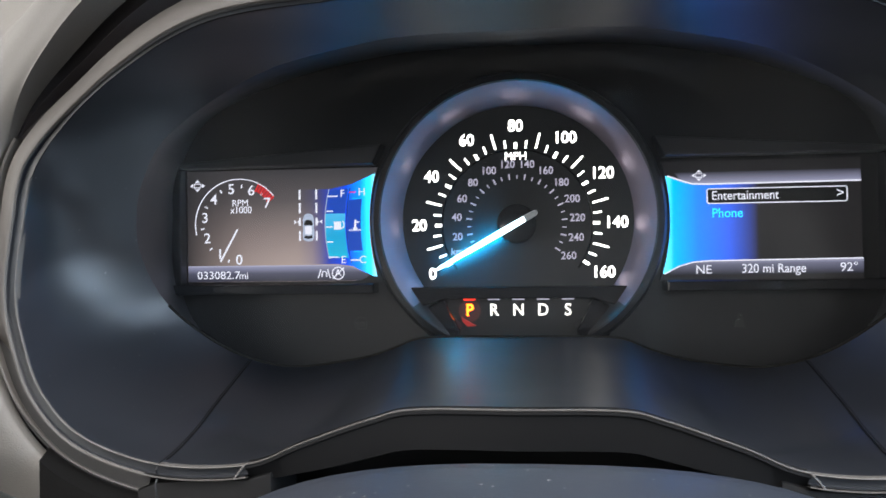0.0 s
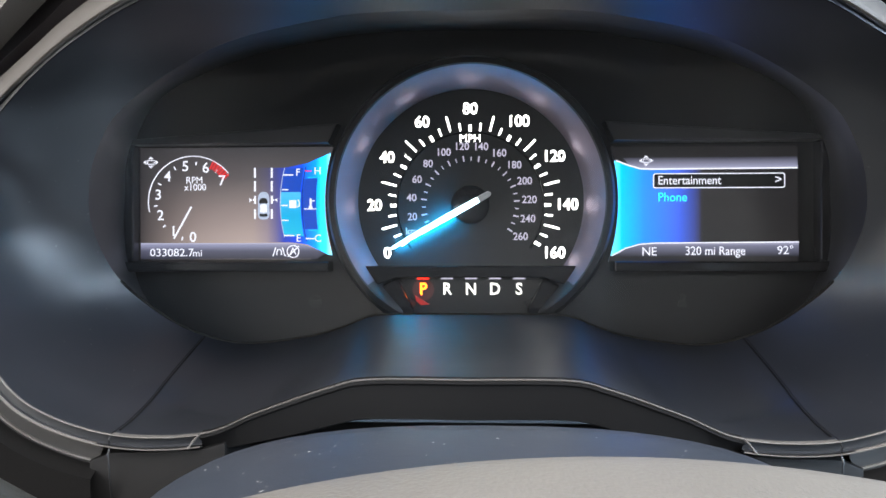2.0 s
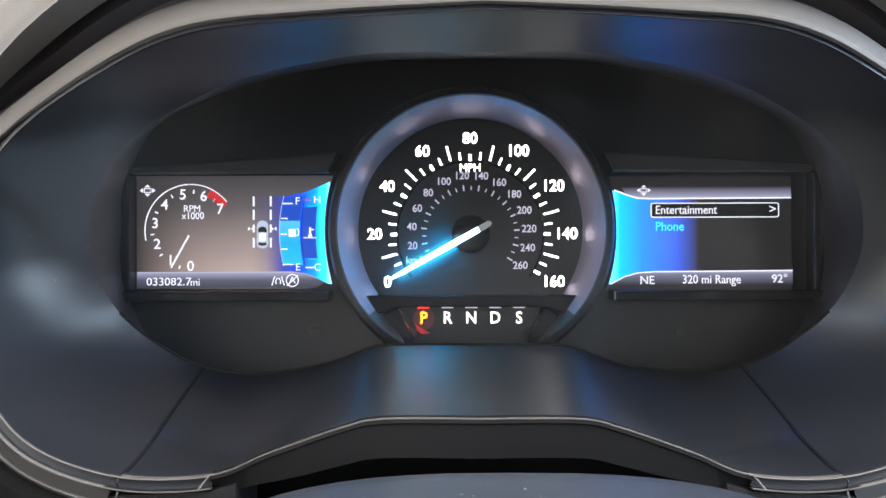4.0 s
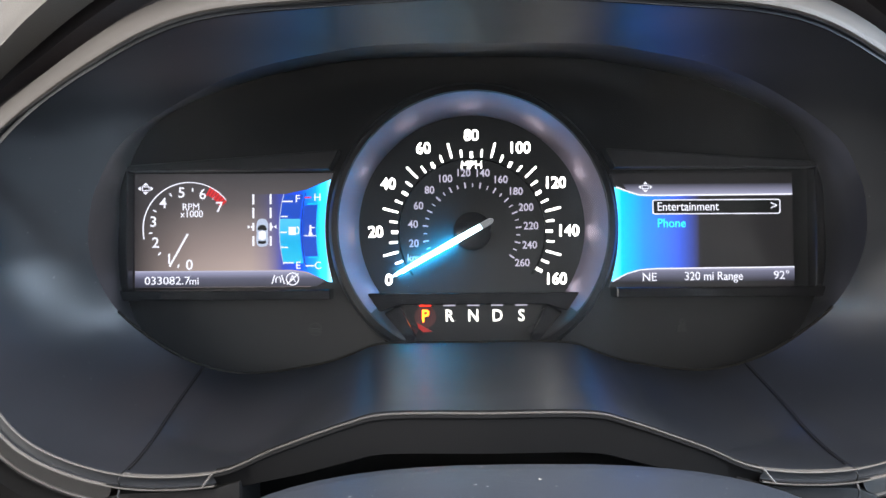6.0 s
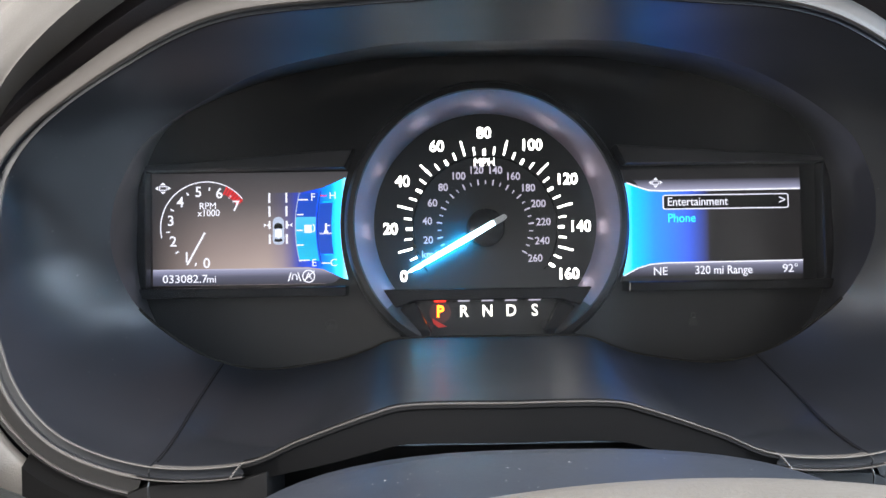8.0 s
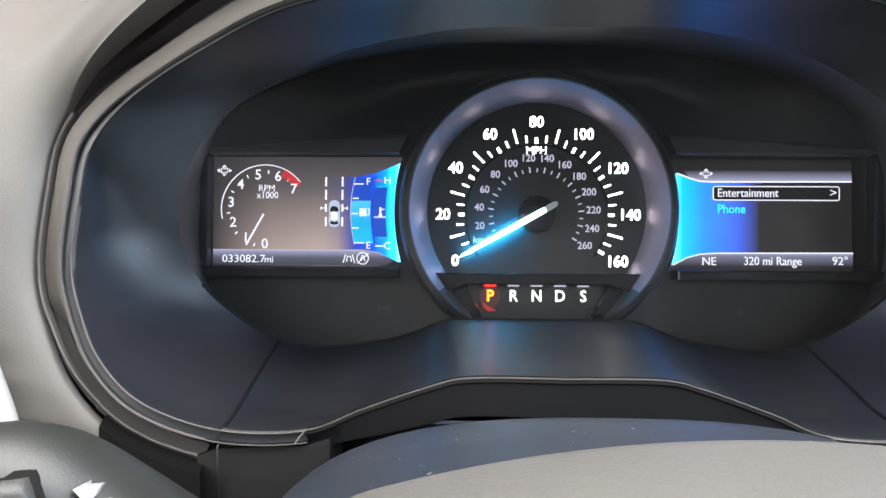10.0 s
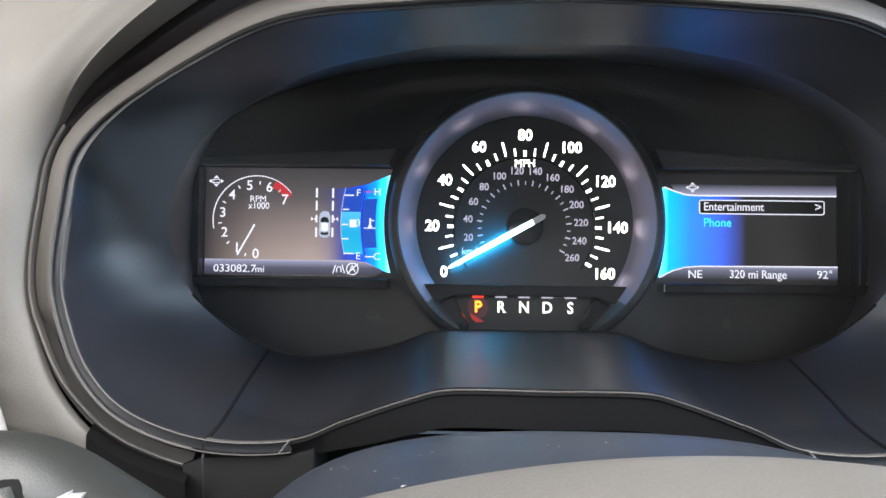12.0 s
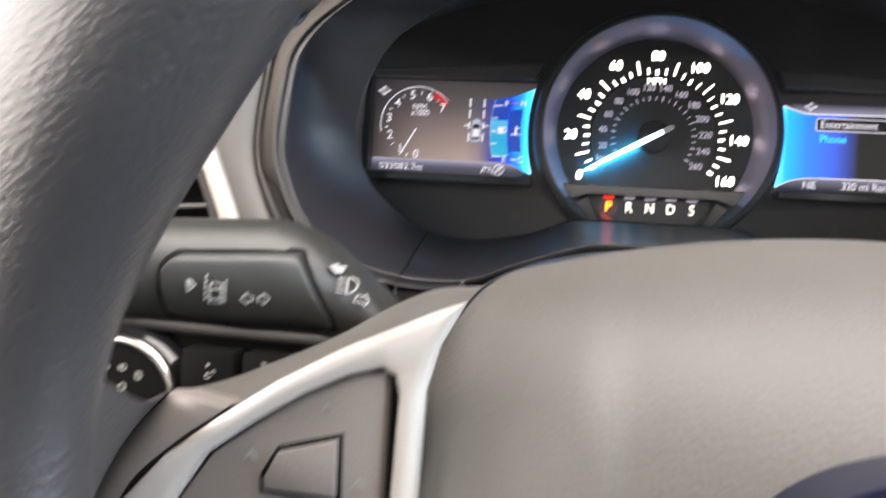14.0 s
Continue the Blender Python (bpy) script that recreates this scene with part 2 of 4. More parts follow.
def smooth_curve(points, n):
    """n + 1 points along a smooth curve through the given ones, by even steps of their number."""
    pts = [Vector(p) for p in points]
    out = []
    for i in range(n + 1):
        u = i * (len(pts) - 1) / n
        k = min(int(u), len(pts) - 2)
        f = u - k
        a, b = pts[max(k - 1, 0)], pts[min(k + 2, len(pts) - 1)]
        p, q = pts[k], pts[k + 1]
        out.append(0.5 * (2 * p + (q - a) * f + (2 * a - 5 * p + 4 * q - b) * f * f + (3 * p - a - 3 * q + b) * f ** 3))
    return out


def tube(path, radius, sides=10):
    """A round bar along a path of points."""
    rows = []
    pts = [Vector(p) for p in path]
    for i, p in enumerate(pts):
        d = (pts[min(i + 1, len(pts) - 1)] - pts[max(i - 1, 0)]).normalized()
        a = d.orthogonal().normalized() if i == 0 else (a - d * a.dot(d)).normalized()
        b = d.cross(a)
        rows.append([p + radius * (math.cos(t) * a + math.sin(t) * b) for t in (2 * math.pi * k / sides for k in range(sides))])
    return sheet(rows, closed_v=True, cap=True)


def lettering(name, body, x, y, z, size, mat, parent, bold=0.0, align="CENTER", turn=None, squeeze=1.0):
    """Raised writing that faces the driver, its middle (or left end) at x, z."""
    cu = bpy.data.curves.new("writing", "FONT")
    cu.body, cu.size, cu.extrude, cu.offset, cu.align_x, cu.align_y, cu.resolution_u = body, size, 0.00008, bold, align, "CENTER", 3
    tmp = new("writing", cu)
    bpy.context.view_layer.update()
    me = bpy.data.meshes.new_from_object(tmp.evaluated_get(bpy.context.evaluated_depsgraph_get()))
    bpy.data.objects.remove(tmp)
    bpy.data.curves.remove(cu)
    me.materials.clear()
    me.materials.append(mat)
    me.transform((turn or pose(x, y, z, 90, 0, 0)) @ Matrix.Diagonal((squeeze, 1, 1, 1)))
    ob = new(name, me)
    ob.parent = parent
    return ob


# ---- the outlines of the instrument hood: half of each, from the bottom middle to the top middle ----
RIM = [(0, -.113, .937), (.032, -.113, .937), (.046, -.113, .934), (.069, -.113, .926), (.0885, -.112, .9185), (.118, -.113, .9185), (.145, -.112, .927),
       (.1615, -.109, .941), (.1715, -.104, .958), (.177, -.100, .975), (.176, -.097, 1.0), (.172, -.097, 1.018), (.155, -.105, 1.033),
       (.118, -.135, 1.0425), (.084, -.150, 1.0518), (.045, -.154, 1.0548), (0, -.155, 1.0568)]
BACK = [(0, .948), (.030, .948), (.047, .947), (.060, .942), (.076, .9375), (.108, .934), (.134, .940), (.156, .953), (.172, .968), (.182, .988),
        (.184, 1.005), (.180, 1.025), (.165, 1.048), (.120, 1.075), (.070, 1.087), (.040, 1.090), (0, 1.090)]
STEPS = 128


def whole(half):
    """The half outline and its mirror image as one closed ring of points."""
    right = smooth_curve(half, STEPS)
    left = [Vector((-p.x, p.y, p.z)) for p in right[1:-1]][::-1]
    return right + left


RIM_RING = whole(RIM)


def on_lens(x, z):
    """The edge of the lens, whose top leans towards the driver."""
    y = -.018 - .098 * max(0.0, (z - .934) / .156) ** 1.04
    k = (.36 + y) / .36
    return (x * k, y, .984 + (z - .984) * k)


FLAT_RING = whole([(x, 0, z) for x, z in BACK])
BACK_RING = [Vector(on_lens(p.x, p.z)) for p in FLAT_RING]
COUNT = len(RIM_RING)


def outward(ring):
    """The direction away from the ring's inside, in x and z, at each of its points."""
    out = []
    for i in range(len(ring)):
        d = ring[(i + 2) % len(ring)] - ring[i - 2]
        out.append(Vector((d.z, 0, -d.x)).normalized())
    return out


RIM_OUT = outward(RIM_RING)


def between(f, bulge=0.0):
    ring = []
    for i in range(COUNT):
        p = BACK_RING[i].lerp(RIM_RING[i], f)
        side = abs(RIM_RING[i].x)
        low = max(0.0, -RIM_OUT[i].z) * max(0.0, min(1.0, (side - .048) / .025)) * (1 - max(0.0, min(1.0, (side - .117) / .014)))
        crease = .55 + .38 * max(0.0, min(1.0, (.118 - side) / .070))
        dip = (f / crease) ** 2.5 if f < crease else (1 - f) / (1 - crease)
        ring.append(p + RIM_OUT[i] * ((bulge * (1 - .9 * max(0.0, RIM_OUT[i].z)) + .0048 * (1 - abs(RIM_OUT[i].z))) * math.sin(math.pi * f) + .0052 * low * dip))
    return ring


# ---- the cabin that closes the place ----
def wall(name, bm, mat, label):
    return tagged(finish(name, bm, mat, smooth=False), label, kind="structure")


wall("floor", block(-.75, 1.15, -2.25, .75, .20, .24), CARPET, "dark carpeted car floor")
bm = block(-.75, -.27, -2.25, .75, 1.50, 1.53)
for q in ((.57, 1.15, -2.25, .75), (-.27, .57, -2.25, -.74), (-.27, .57, -.22, .75)):
    more = block(*q, 1.50, 1.53)
    keep = bpy.data.meshes.new("keep")
    more.to_mesh(keep)
    more.free()
    bm.from_mesh(keep)
    bpy.data.meshes.remove(keep)
wall("ceiling", bm, SHELL, "pale grey fabric headliner with an opening at the added overhead lamp")
wall("wall_left", block(-.75, -.71, -2.2, .75, .24, .80), SHELL, "plain grey door panel below the side window")
wall("wall_left_upper", block(-.75, -.71, -2.2, .75, 1.40, 1.50), SHELL, "plain grey roof rail over the side window")
wall("wall_left_pillar", block(-.75, -.71, -2.2, -1.25, .80, 1.40), SHELL, "plain grey pillar behind the side window")
wall("wall_left_front_pillar", block(-.75, -.71, -.10, .75, .80, 1.40), SHELL, "plain grey front pillar beside the side window")
wall("wall_right", block(1.11, 1.15, -2.2, .75, .24, 1.04), SHELL, "plain grey passenger door panel")
wall("wall_right_upper", block(1.11, 1.15, -2.2, .75, 1.40, 1.50), SHELL, "plain grey roof rail on the passenger side")
wall("wall_right_pillar", block(1.11, 1.15, -2.2, -1.25, 1.04, 1.40), SHELL, "plain grey pillar on the passenger side")
wall("wall_rear", block(-.75, 1.15, -2.25, -2.2, .24, 1.12), SHELL, "plain grey rear wall below the window")
wall("wall_rear_upper", block(-.75, 1.15, -2.25, -2.2, 1.42, 1.50), SHELL, "plain grey rail over the rear window")
wall("wall_front", block(-.75, 1.15, .70, .75, .24, 1.12), LOWER, "plain dark bulkhead under the windscreen")
wall("wall_front_upper", block(-.75, 1.15, .45, .50, 1.42, 1.50), SHELL, "plain header rail over the windscreen")

# ---- dashboard ----
dash = thing("dashboard", (0, -.05, .24), "grey soft-touch dashboard with a dark lower panel", "dashboard")
# instrument hood: the dished black cowl, with a seam on either side of its shelf
rows = [between(k / 50, 0.003) for k in range(51)]
own(dash, part("instrument_cowl", sheet(rows, closed_v=True), COWL, dash, "satin black cowl round the instruments"))
upper = next(i for i in range(STEPS) if BACK_RING[i].x > .119)
lower = next(i for i in range(STEPS) if RIM_RING[i].x > .118)
for q in (1, -1):
    line = []
    for f in range(21):
        i = upper + (lower - upper) * f / 20
        ring = between(f / 20, 0.003)
        p = ring[int(i)].lerp(ring[int(i) + 1], i % 1)
        line.append(Vector((q * p.x, p.y, p.z)))
    end = line[-1]
    line += [end + Vector((0, -.0022, -.0016)), end + Vector((0, -.0010, -.0040)), end + Vector((0, -.0026, -.0062)), end + Vector((0, -.0012, -.016)), end + Vector((0, .004, -.040))]
    own(dash, part("seam", tube(line, .00030, 6), FACE, dash, "dark joint in the cowl"))
    own(dash, part("seam_edge", tube([p + Vector((-.0010 * q, -.0001, -.0001)) for p in line[:20]], .00032, 6), LIP, dash))


def swept(profile, i0, i1):
    """A skin over part of the rim: profile gives for a point's number its offsets outward and towards the back."""
    rows = []
    for i in range(i0, i1 + 1):
        k = i % COUNT
        rows.append([RIM_RING[k] + RIM_OUT[k] * o + Vector((0, b, 0)) for o, b in profile(k)])
    return sheet(rows)


def height_share(k):
    """0 at the sides of the rim, 1 over its top."""
    f = max(0.0, min(1.0, (RIM_RING[k].z - 1.018) / 0.022))
    return f * f * (3 - 2 * f)


def step_width(k):
    return .0034 - .0018 * max(0.0, min(1.0, (RIM_RING[k].z - 1.018) / 0.02))


def bead_profile(k):
    return [(0, .002), (.0, -.0006), (.0001, -.0009), (.0003, -.0010), (.0005, -.0008), (.0006, .001)]


def step_profile(k):
    st = step_width(k)
    return [(.0002, -.0003), (.0008, .0000), (st - .0001, .0002), (st - .0001, -.0011), (st + .0002, -.0010)]


def band_profile(k):
    low = max(0.0, min(1.0, (0.965 - RIM_RING[k].z) / 0.03))
    st = step_width(k)
    return [(st, -.0009), (st + .0001, -.0014), (st + .0004, -.0019), (st + .0012 - .0005 * low, -.0020), (st + .0022 - .0008 * low, -.0016 + .0040 * low),
            (st + .0050, .0002 + .0120 * low), (st + .0080, .0022 + .0180 * low), (st + .0088, .0036 + .019 * low), (st + .0090, .030)]


def gap_profile(k):
    h = height_share(k)
    return [(step_width(k) + .0076, .0062), (.0110, .0062 + .012 * h), (.0157 + .0036 * h, .0062 + .014 * h), (.0160 + .0036 * h, .0062 + .004 * h), (.0458 + .0036 * h, .0145 * h)]


def channel_profile(k):
    low = max(0.0, min(1.0, (0.965 - RIM_RING[k].z) / 0.03))
    return [(step_width(k) + .0060 - .0030 * low, .0040), (.0110 - .0024 * low, .0042 - .0012 * low), (.0157 - .0026 * low, .0050 - .0018 * low)]


def strip_profile(k):
    low = max(0.0, min(1.0, (0.965 - RIM_RING[k].z) / 0.03))
    d = .0026 * low
    return [(.0127 - d, .030), (.0128 - d, .003 + .001 * low), (.0132 - d, .0016 + .001 * low), (.0138 - d, .0013 + .001 * low), (.0146 - d, .0022 + .001 * low), (.0148 - d, .006), (.0148 - d, .03)]


corner = round(4 * STEPS / 16)
own(dash, part("inner_step", swept(step_profile, corner, COUNT - corner), COWL, dash, "narrow black step inside the trim"))
bead_end = next(i for i in range(corner, STEPS) if RIM_RING[i].z > 1.014)
own(dash, part("inner_edge", swept(bead_profile, corner, bead_end), BAND, dash, "pale worn inner edge"))
own(dash, part("inner_edge", swept(bead_profile, COUNT - bead_end, COUNT - corner), BAND, dash, "pale worn inner edge"))
rise = next(i for i in range(corner, STEPS) if RIM_RING[i].z > 1.019)
own(dash, part("trim_gap", swept(gap_profile, rise, COUNT - rise), SHADE, dash, "dark gap behind the trim"))
first = next(i for i in range(corner, STEPS) if RIM_RING[i].x > .1195)
for i0, i1 in ((first, rise), (COUNT - rise, COUNT - first)):
    own(dash, part("trim_channel", swept(channel_profile, i0, i1), CHANNEL, dash, "brown-grey channel beside the trim"))
joint = next(i for i in range(corner, STEPS) if RIM_RING[i].x > .1185)


def edge_profile(k):
    st = step_width(k)
    return [(st + .0001, .001), (st + .0002, -.0013), (st + .0004, -.0021), (st + .0007, -.0021), (st + .0009, -.0016), (st + .0009, .001)]


own(dash, part("hood_trim", swept(band_profile, joint, COUNT - joint), TRIM, dash, "grey painted trim band round the instrument hood"))
for i0, i1 in ((corner, joint), (COUNT - joint, COUNT - corner)):
    own(dash, part("trim_end", swept(band_profile, i0, i1), LIP, dash, "dark end of the trim beside the lip"))
    own(dash, part("trim_end_edge", swept(edge_profile, i0, i1), BAND, dash, "pale worn edge"))
for i in (corner, COUNT - corner):
    p, q = RIM_RING[i], math.copysign(1, RIM_RING[i].x)
    own(dash, part("lip_edge_end", tube([p + Vector((-q * .002, -.0006, .0004)), p + Vector((0, -.0008, 0)), p + Vector((q * .0020, -.0014, -.0024)), p + Vector((q * .0036, -.0020, -.0046))], .00035, 6), BAND, dash, "pale worn edge"))
last = next(i for i in range(first, STEPS) if RIM_RING[i].z > 1.0205)
own(dash, part("outer_strip", swept(strip_profile, first, last), BAND, dash, "thin grey strip outside the trim band"))
own(dash, part("outer_strip", swept(strip_profile, COUNT - last, COUNT - first), BAND, dash, "thin grey strip outside the trim band"))


def pad_profile(k):
    h = height_share(k)
    s = 0.0158 + 0.0036 * h
    low = max(0.0, min(1.0, (.972 - RIM_RING[k].z) / .04))
    flat = [(s, .006 - .0030 * h), (s + .0003, .0042 - .0140 * h), (s + .0010, .002 - .0125 * h), (s + .006, -.001 - .0105 * h), (s + .016, -.002 - .008 * h),
            (s + .03, -.001 + .014 * h), (s + .055, .001 + .05 * h), (s + .09, .004 + .14 * h), (s + .11, .01 + .30 * h), (s + .115, .03 + .5 * h)]
    fine = smooth_curve([(o, y, 0) for o, y in flat], 44)
    return [(p.x, p.y + .40 * low * max(0.0, p.x - s - .001)) for p in fine]


side = next(i for i in range(corner, STEPS) if RIM_RING[i].x > .150) - 6
bm = swept(pad_profile, side, COUNT - side)
# the opening for the air vent, beside its trim strip
for co, no in (((-.2215, 0, .9785), (1, 0, .43)), ((0, 0, 1.03), (0, 0, 1))):
    near = [f for f in bm.faces if f.calc_center_median().x < -.12]
    bmesh.ops.bisect_plane(bm, geom=near + list({e for f in near for e in f.edges}) + list({v for f in near for v in f.verts}), plane_co=co, plane_no=no)
gone = [f for f in bm.faces if (c := f.calc_center_median()).z < 1.03 and c.x < 0 and c.x + .2215 + .43 * (c.z - .9785) < 0]
bmesh.ops.delete(bm, geom=gone, context="FACES")
own(dash, part("dash_pad", bm, PAD, dash, "grey grained soft dash skin"))


# lip over the steering column: a rounded edge and the dark face under it
def lip_profile(k):
    t = abs(RIM_RING[k].x) / .0885
    drop = .0090 * max(0.0, 1 - t ** 4) + .0045
    return [(-.0004, .003), (.0, .0), (.0006, -.0008), (.0014, -.0008), (.002, .0)], drop


rows = []
for i in range(-corner, corner + 1):
    k = i % COUNT
    prof, drop = lip_profile(k)
    p, n = RIM_RING[k], Vector((0, 0, -1))
    rows.append([p + n * o + Vector((0, b, 0)) for o, b in prof] + [p + n * drop + Vector((0, .002, 0)), p + n * (drop + .001) + Vector((0, .006, 0)), p + n * (drop + .002) + Vector((0, .06, 0))])
own(dash, part("cowl_lip", sheet(rows), LIP, dash, "charcoal lip over the steering column"))


def lip_line(k):
    return [(-.0002, .0006), (-.0002, -.0006), (.0000, -.0010), (.0003, -.0008), (.0003, .0004)]


own(dash, part("lip_edge", swept(lip_line, COUNT - corner, COUNT + corner), BAND, dash, "pale worn edge of the lip"))
# lower panel under the band, left and right of the column, and the column recess
for s in (-1, 1):
    edge = [RIM_RING[i] + RIM_OUT[i] * (.0148 - .0026 * max(0.0, min(1.0, (.965 - RIM_RING[i].z) / .03))) for i in range(joint, side + 8)]
    rows = []
    for p in edge:
        x = s * p.x
        rows.append([(x, p.y + .003, p.z), (x * .998, p.y - .003, p.z - .003), (x * .985, p.y - .006, p.z - .02), (x * .96, p.y - .009, p.z - .06), (x * .95, p.y + .005, p.z - .25)])
    own(dash, part("lower_panel", sheet(rows), LOWER, dash, "dark plastic panel under the hood trim"))
own(dash, part("column_recess", block(-.115, .115, -.035, -.028, .6, .905), FACE, dash))
for q in (-1, 1):
    own(dash, part("lip_corner", plate([(q * .080, .916), (q * .0885, .9135), (q * .1195, .9120), (q * .1265, .9092), (q * .1265, .84), (q * .080, .84)], -.1122, -.085, .0015), LIP, dash, "dark corner panel beside the column"))
own(dash, part("dash_body", block(-.70, 1.10, .02, .69, .3, .93, .02), LOWER, dash))
own(dash, part("knee_panel", block(-.70, -.118, -.085, .02, .3, .895, .012, 3), LOWER, dash, "dark lower dash panel"))
own(dash, part("knee_panel", block(.118, 1.10, -.085, .02, .3, .895, .012, 3), LOWER, dash, "dark lower dash panel"))
own(dash, part("dash_wing", block(.27, 1.10, -.06, .4, .9, 1.05, .02, 3), PAD, dash, "grey soft dash skin"))
own(dash, part("dash_wing", block(-.70, -.335, -.06, .4, .9, 1.05, .02, 3), PAD, dash, "grey soft dash skin"))

# ---- instrument cluster ----
cluster = thing("instrument_cluster", (0, .01, .948), "black car instrument cluster with a lit speedometer and two colour displays", "instrument cluster")
bm = bmesh.new()
FACE_HALF = [(x * 1.04, .984 + (z - .984) * 1.06) for x, z in BACK[:6]] + [(.138, .938), (.156, .952), (.164, .968), (.1665, .985), (.1665, 1.005), (.165, 1.028),
                                                                       (.150, 1.054), (.110, 1.072), (.066, 1.0815), (.038, 1.084), (0, 1.0845)]
FACE_RING = whole([(x, .0045, z) for x, z in FACE_HALF])
bm.faces.new([bm.verts.new(p) for p in FACE_RING])
bmesh.ops.triangulate(bm, faces=bm.faces[:])
own(cluster, part("face", bm, FACE, cluster, "matt black instrument face", smooth=False))
own(cluster, part("inner_wall", sheet([[a.lerp(b, f) for a, b in zip(FACE_RING, BACK_RING)] for f in (0, .25, .5, .75, 1)], closed_v=True), WALL, cluster, "satin black wall between the face and the lens"))
bm = sheet([[on_lens(p.x * f, 1.012 + (p.z - 1.012) * f) for p in FLAT_RING] for f in [.01] + [k / 16 for k in range(1, 17)]], closed_v=True)
lens = part("lens", bm, LENS, cluster, "clear curved plastic lens")
lens.visible_shadow = False
if sum(p.normal.y * p.area for p in lens.data.polygons) > 0:
    lens.data.flip_normals()
own(cluster, lens)
own(cluster, part("lens_seal", tube([p for p in BACK_RING[COUNT // 2:] + BACK_RING[:COUNT // 2] if p.z < .966], .0007, 6), GAP, cluster, "black seal round the lens"))

# dial ring: a satin metal cone, and the black wall round it
ZC = 1.002


def turned(profile, cz, n=96, a0=0.0, a1=360.0):
    """A turned shape round the dial's axis; profile gives radius and y."""
    full = a1 - a0 == 360
    rows = []
    for i in range(n if full else n + 1):
        a = radians(a0 + (a1 - a0) * i / n)
        rows.append([(r * math.cos(a), y, cz + r * math.sin(a)) for r, y in profile])
    return sheet(rows, closed_u=full)


def ring_skin(profile, a0, a1, n=120):
    rows = []
    for i in range(n + 1):
        a = a0 + (a1 - a0) * i / n
        low = max(0.0, abs(a - 90) - 122) / 30
        k = 1 - .62 * min(1.0, low) ** 1.5
        rows.append([(r * math.cos(radians(a)), y * k if y < 0 else y, ZC + r * math.sin(radians(a))) for r, y in profile])
    return sheet(rows)


own(cluster, part("dial_ring", ring_skin([(.0532, .001), (.0536, -.001), (.0602, -.0165), (.0608, -.0172)], -40, 220), RING, cluster, "satin metal ring round the speedometer"))
# same ring carried on in black: shade put into the colour of its low ends
for a0, a1 in ((-62, -40), (220, 242)):
    own(cluster, part("ring_end", ring_skin([(.0532, .001), (.0536, -.001), (.0602, -.0165), (.0608, -.0172)], a0, a1, 16), WALL, cluster, "end of the dial ring, darkened for shade"))
own(cluster, part("dial_wall", ring_skin([(.0608, -.0172), (.0614, -.0181), (.0640, -.0172), (.0656, -.0140), (.0664, -.009), (.0668, .004)], -62, 242), FACE, cluster))
dial = [(x, z) for x, z in arc(0, 1.0, .0545, -32, 212, 72)]
own(cluster, part("dial_plate", plate(dial, 0.0, .003), DIAL, cluster, "black dial plate", smooth=False))
own(cluster, part("dial_ledge", plate([(-.052, .9715), (.052, .9715), (.0555, .966), (.046, .962), (.034, .966), (-.034, .966), (-.046, .962), (-.0555, .966)], -.010, .003, .0006), GLOSS, cluster, smooth=False))
own(cluster, part("gear_panel", plate([(-.033, .9655), (.033, .9655), (.029, .9485), (-.029, .9485)], -.001, .003), DIAL, cluster, smooth=False))
for s in (-1, 1):
    own(cluster, part("gear_cheek", plate([(s * .034, .9655), (s * .043, .9615), (s * .045, .956), (s * .040, .9478), (s * .0275, .9478), (s * .0265, .9515)], -.008, .003, .001), GLOSS, cluster, smooth=False))

# speedometer print: long, middle and short marks, and the two rings of numbers
U = .0452 / 300


def at_speed(v, r):
    a = radians(210 - v * 1.5)
    return r * math.cos(a), 1.0 + r * math.sin(a)


def mark(parent, v, r0, r1, w, mat, name="speed_mark"):
    (x0, z0), (x1, z1) = at_speed(v, r0), at_speed(v, r1)
    own(parent, part(name, strip([(x0, z0), (x1, z1)], w, -.0004), mat, parent, smooth=False))


for v in range(0, 161, 5):
    if v % 20 == 0:
        mark(cluster, v, 232 * U, 252 * U, 9.0 * U, WHITE)
    elif v % 10 == 0:
        mark(cluster, v, 240 * U, 288 * U, 6.0 * U, WHITE)
    else:
        mark(cluster, v, 236 * U, 260 * U, 5.5 * U, WHITE)
for v in range(0, 161, 20):
    x, z = at_speed(v, 302 * U)
    own(cluster, lettering("speed_number", str(v), x, -.0003, z, .0075, WHITE, cluster, .00012, squeeze=.95))
for k in range(10, 261, 10):
    v = k / 1.609344
    if k % 20 == 0:
        x, z = at_speed(v, 186 * U)
        own(cluster, lettering("metric_number", str(k), x, -.0003, z, .0050, DIM, cluster, .00007, squeeze=.95))
        mark(cluster, v, 138 * U, 156 * U, 4.5 * U, DIM, "metric_mark")
    else:
        mark(cluster, v, 140 * U, 152 * U, 3.5 * U, DIM, "metric_mark")
own(cluster, lettering("unit_label", "MPH", 0, -.0003, 1.0 + 209 * U, .0052, WHITE, cluster, 0.0))
own(cluster, lettering("unit_label", "km/h", -172 * U, -.0003, 1.0 - 82 * U, .0048, DIM, cluster, .00003))
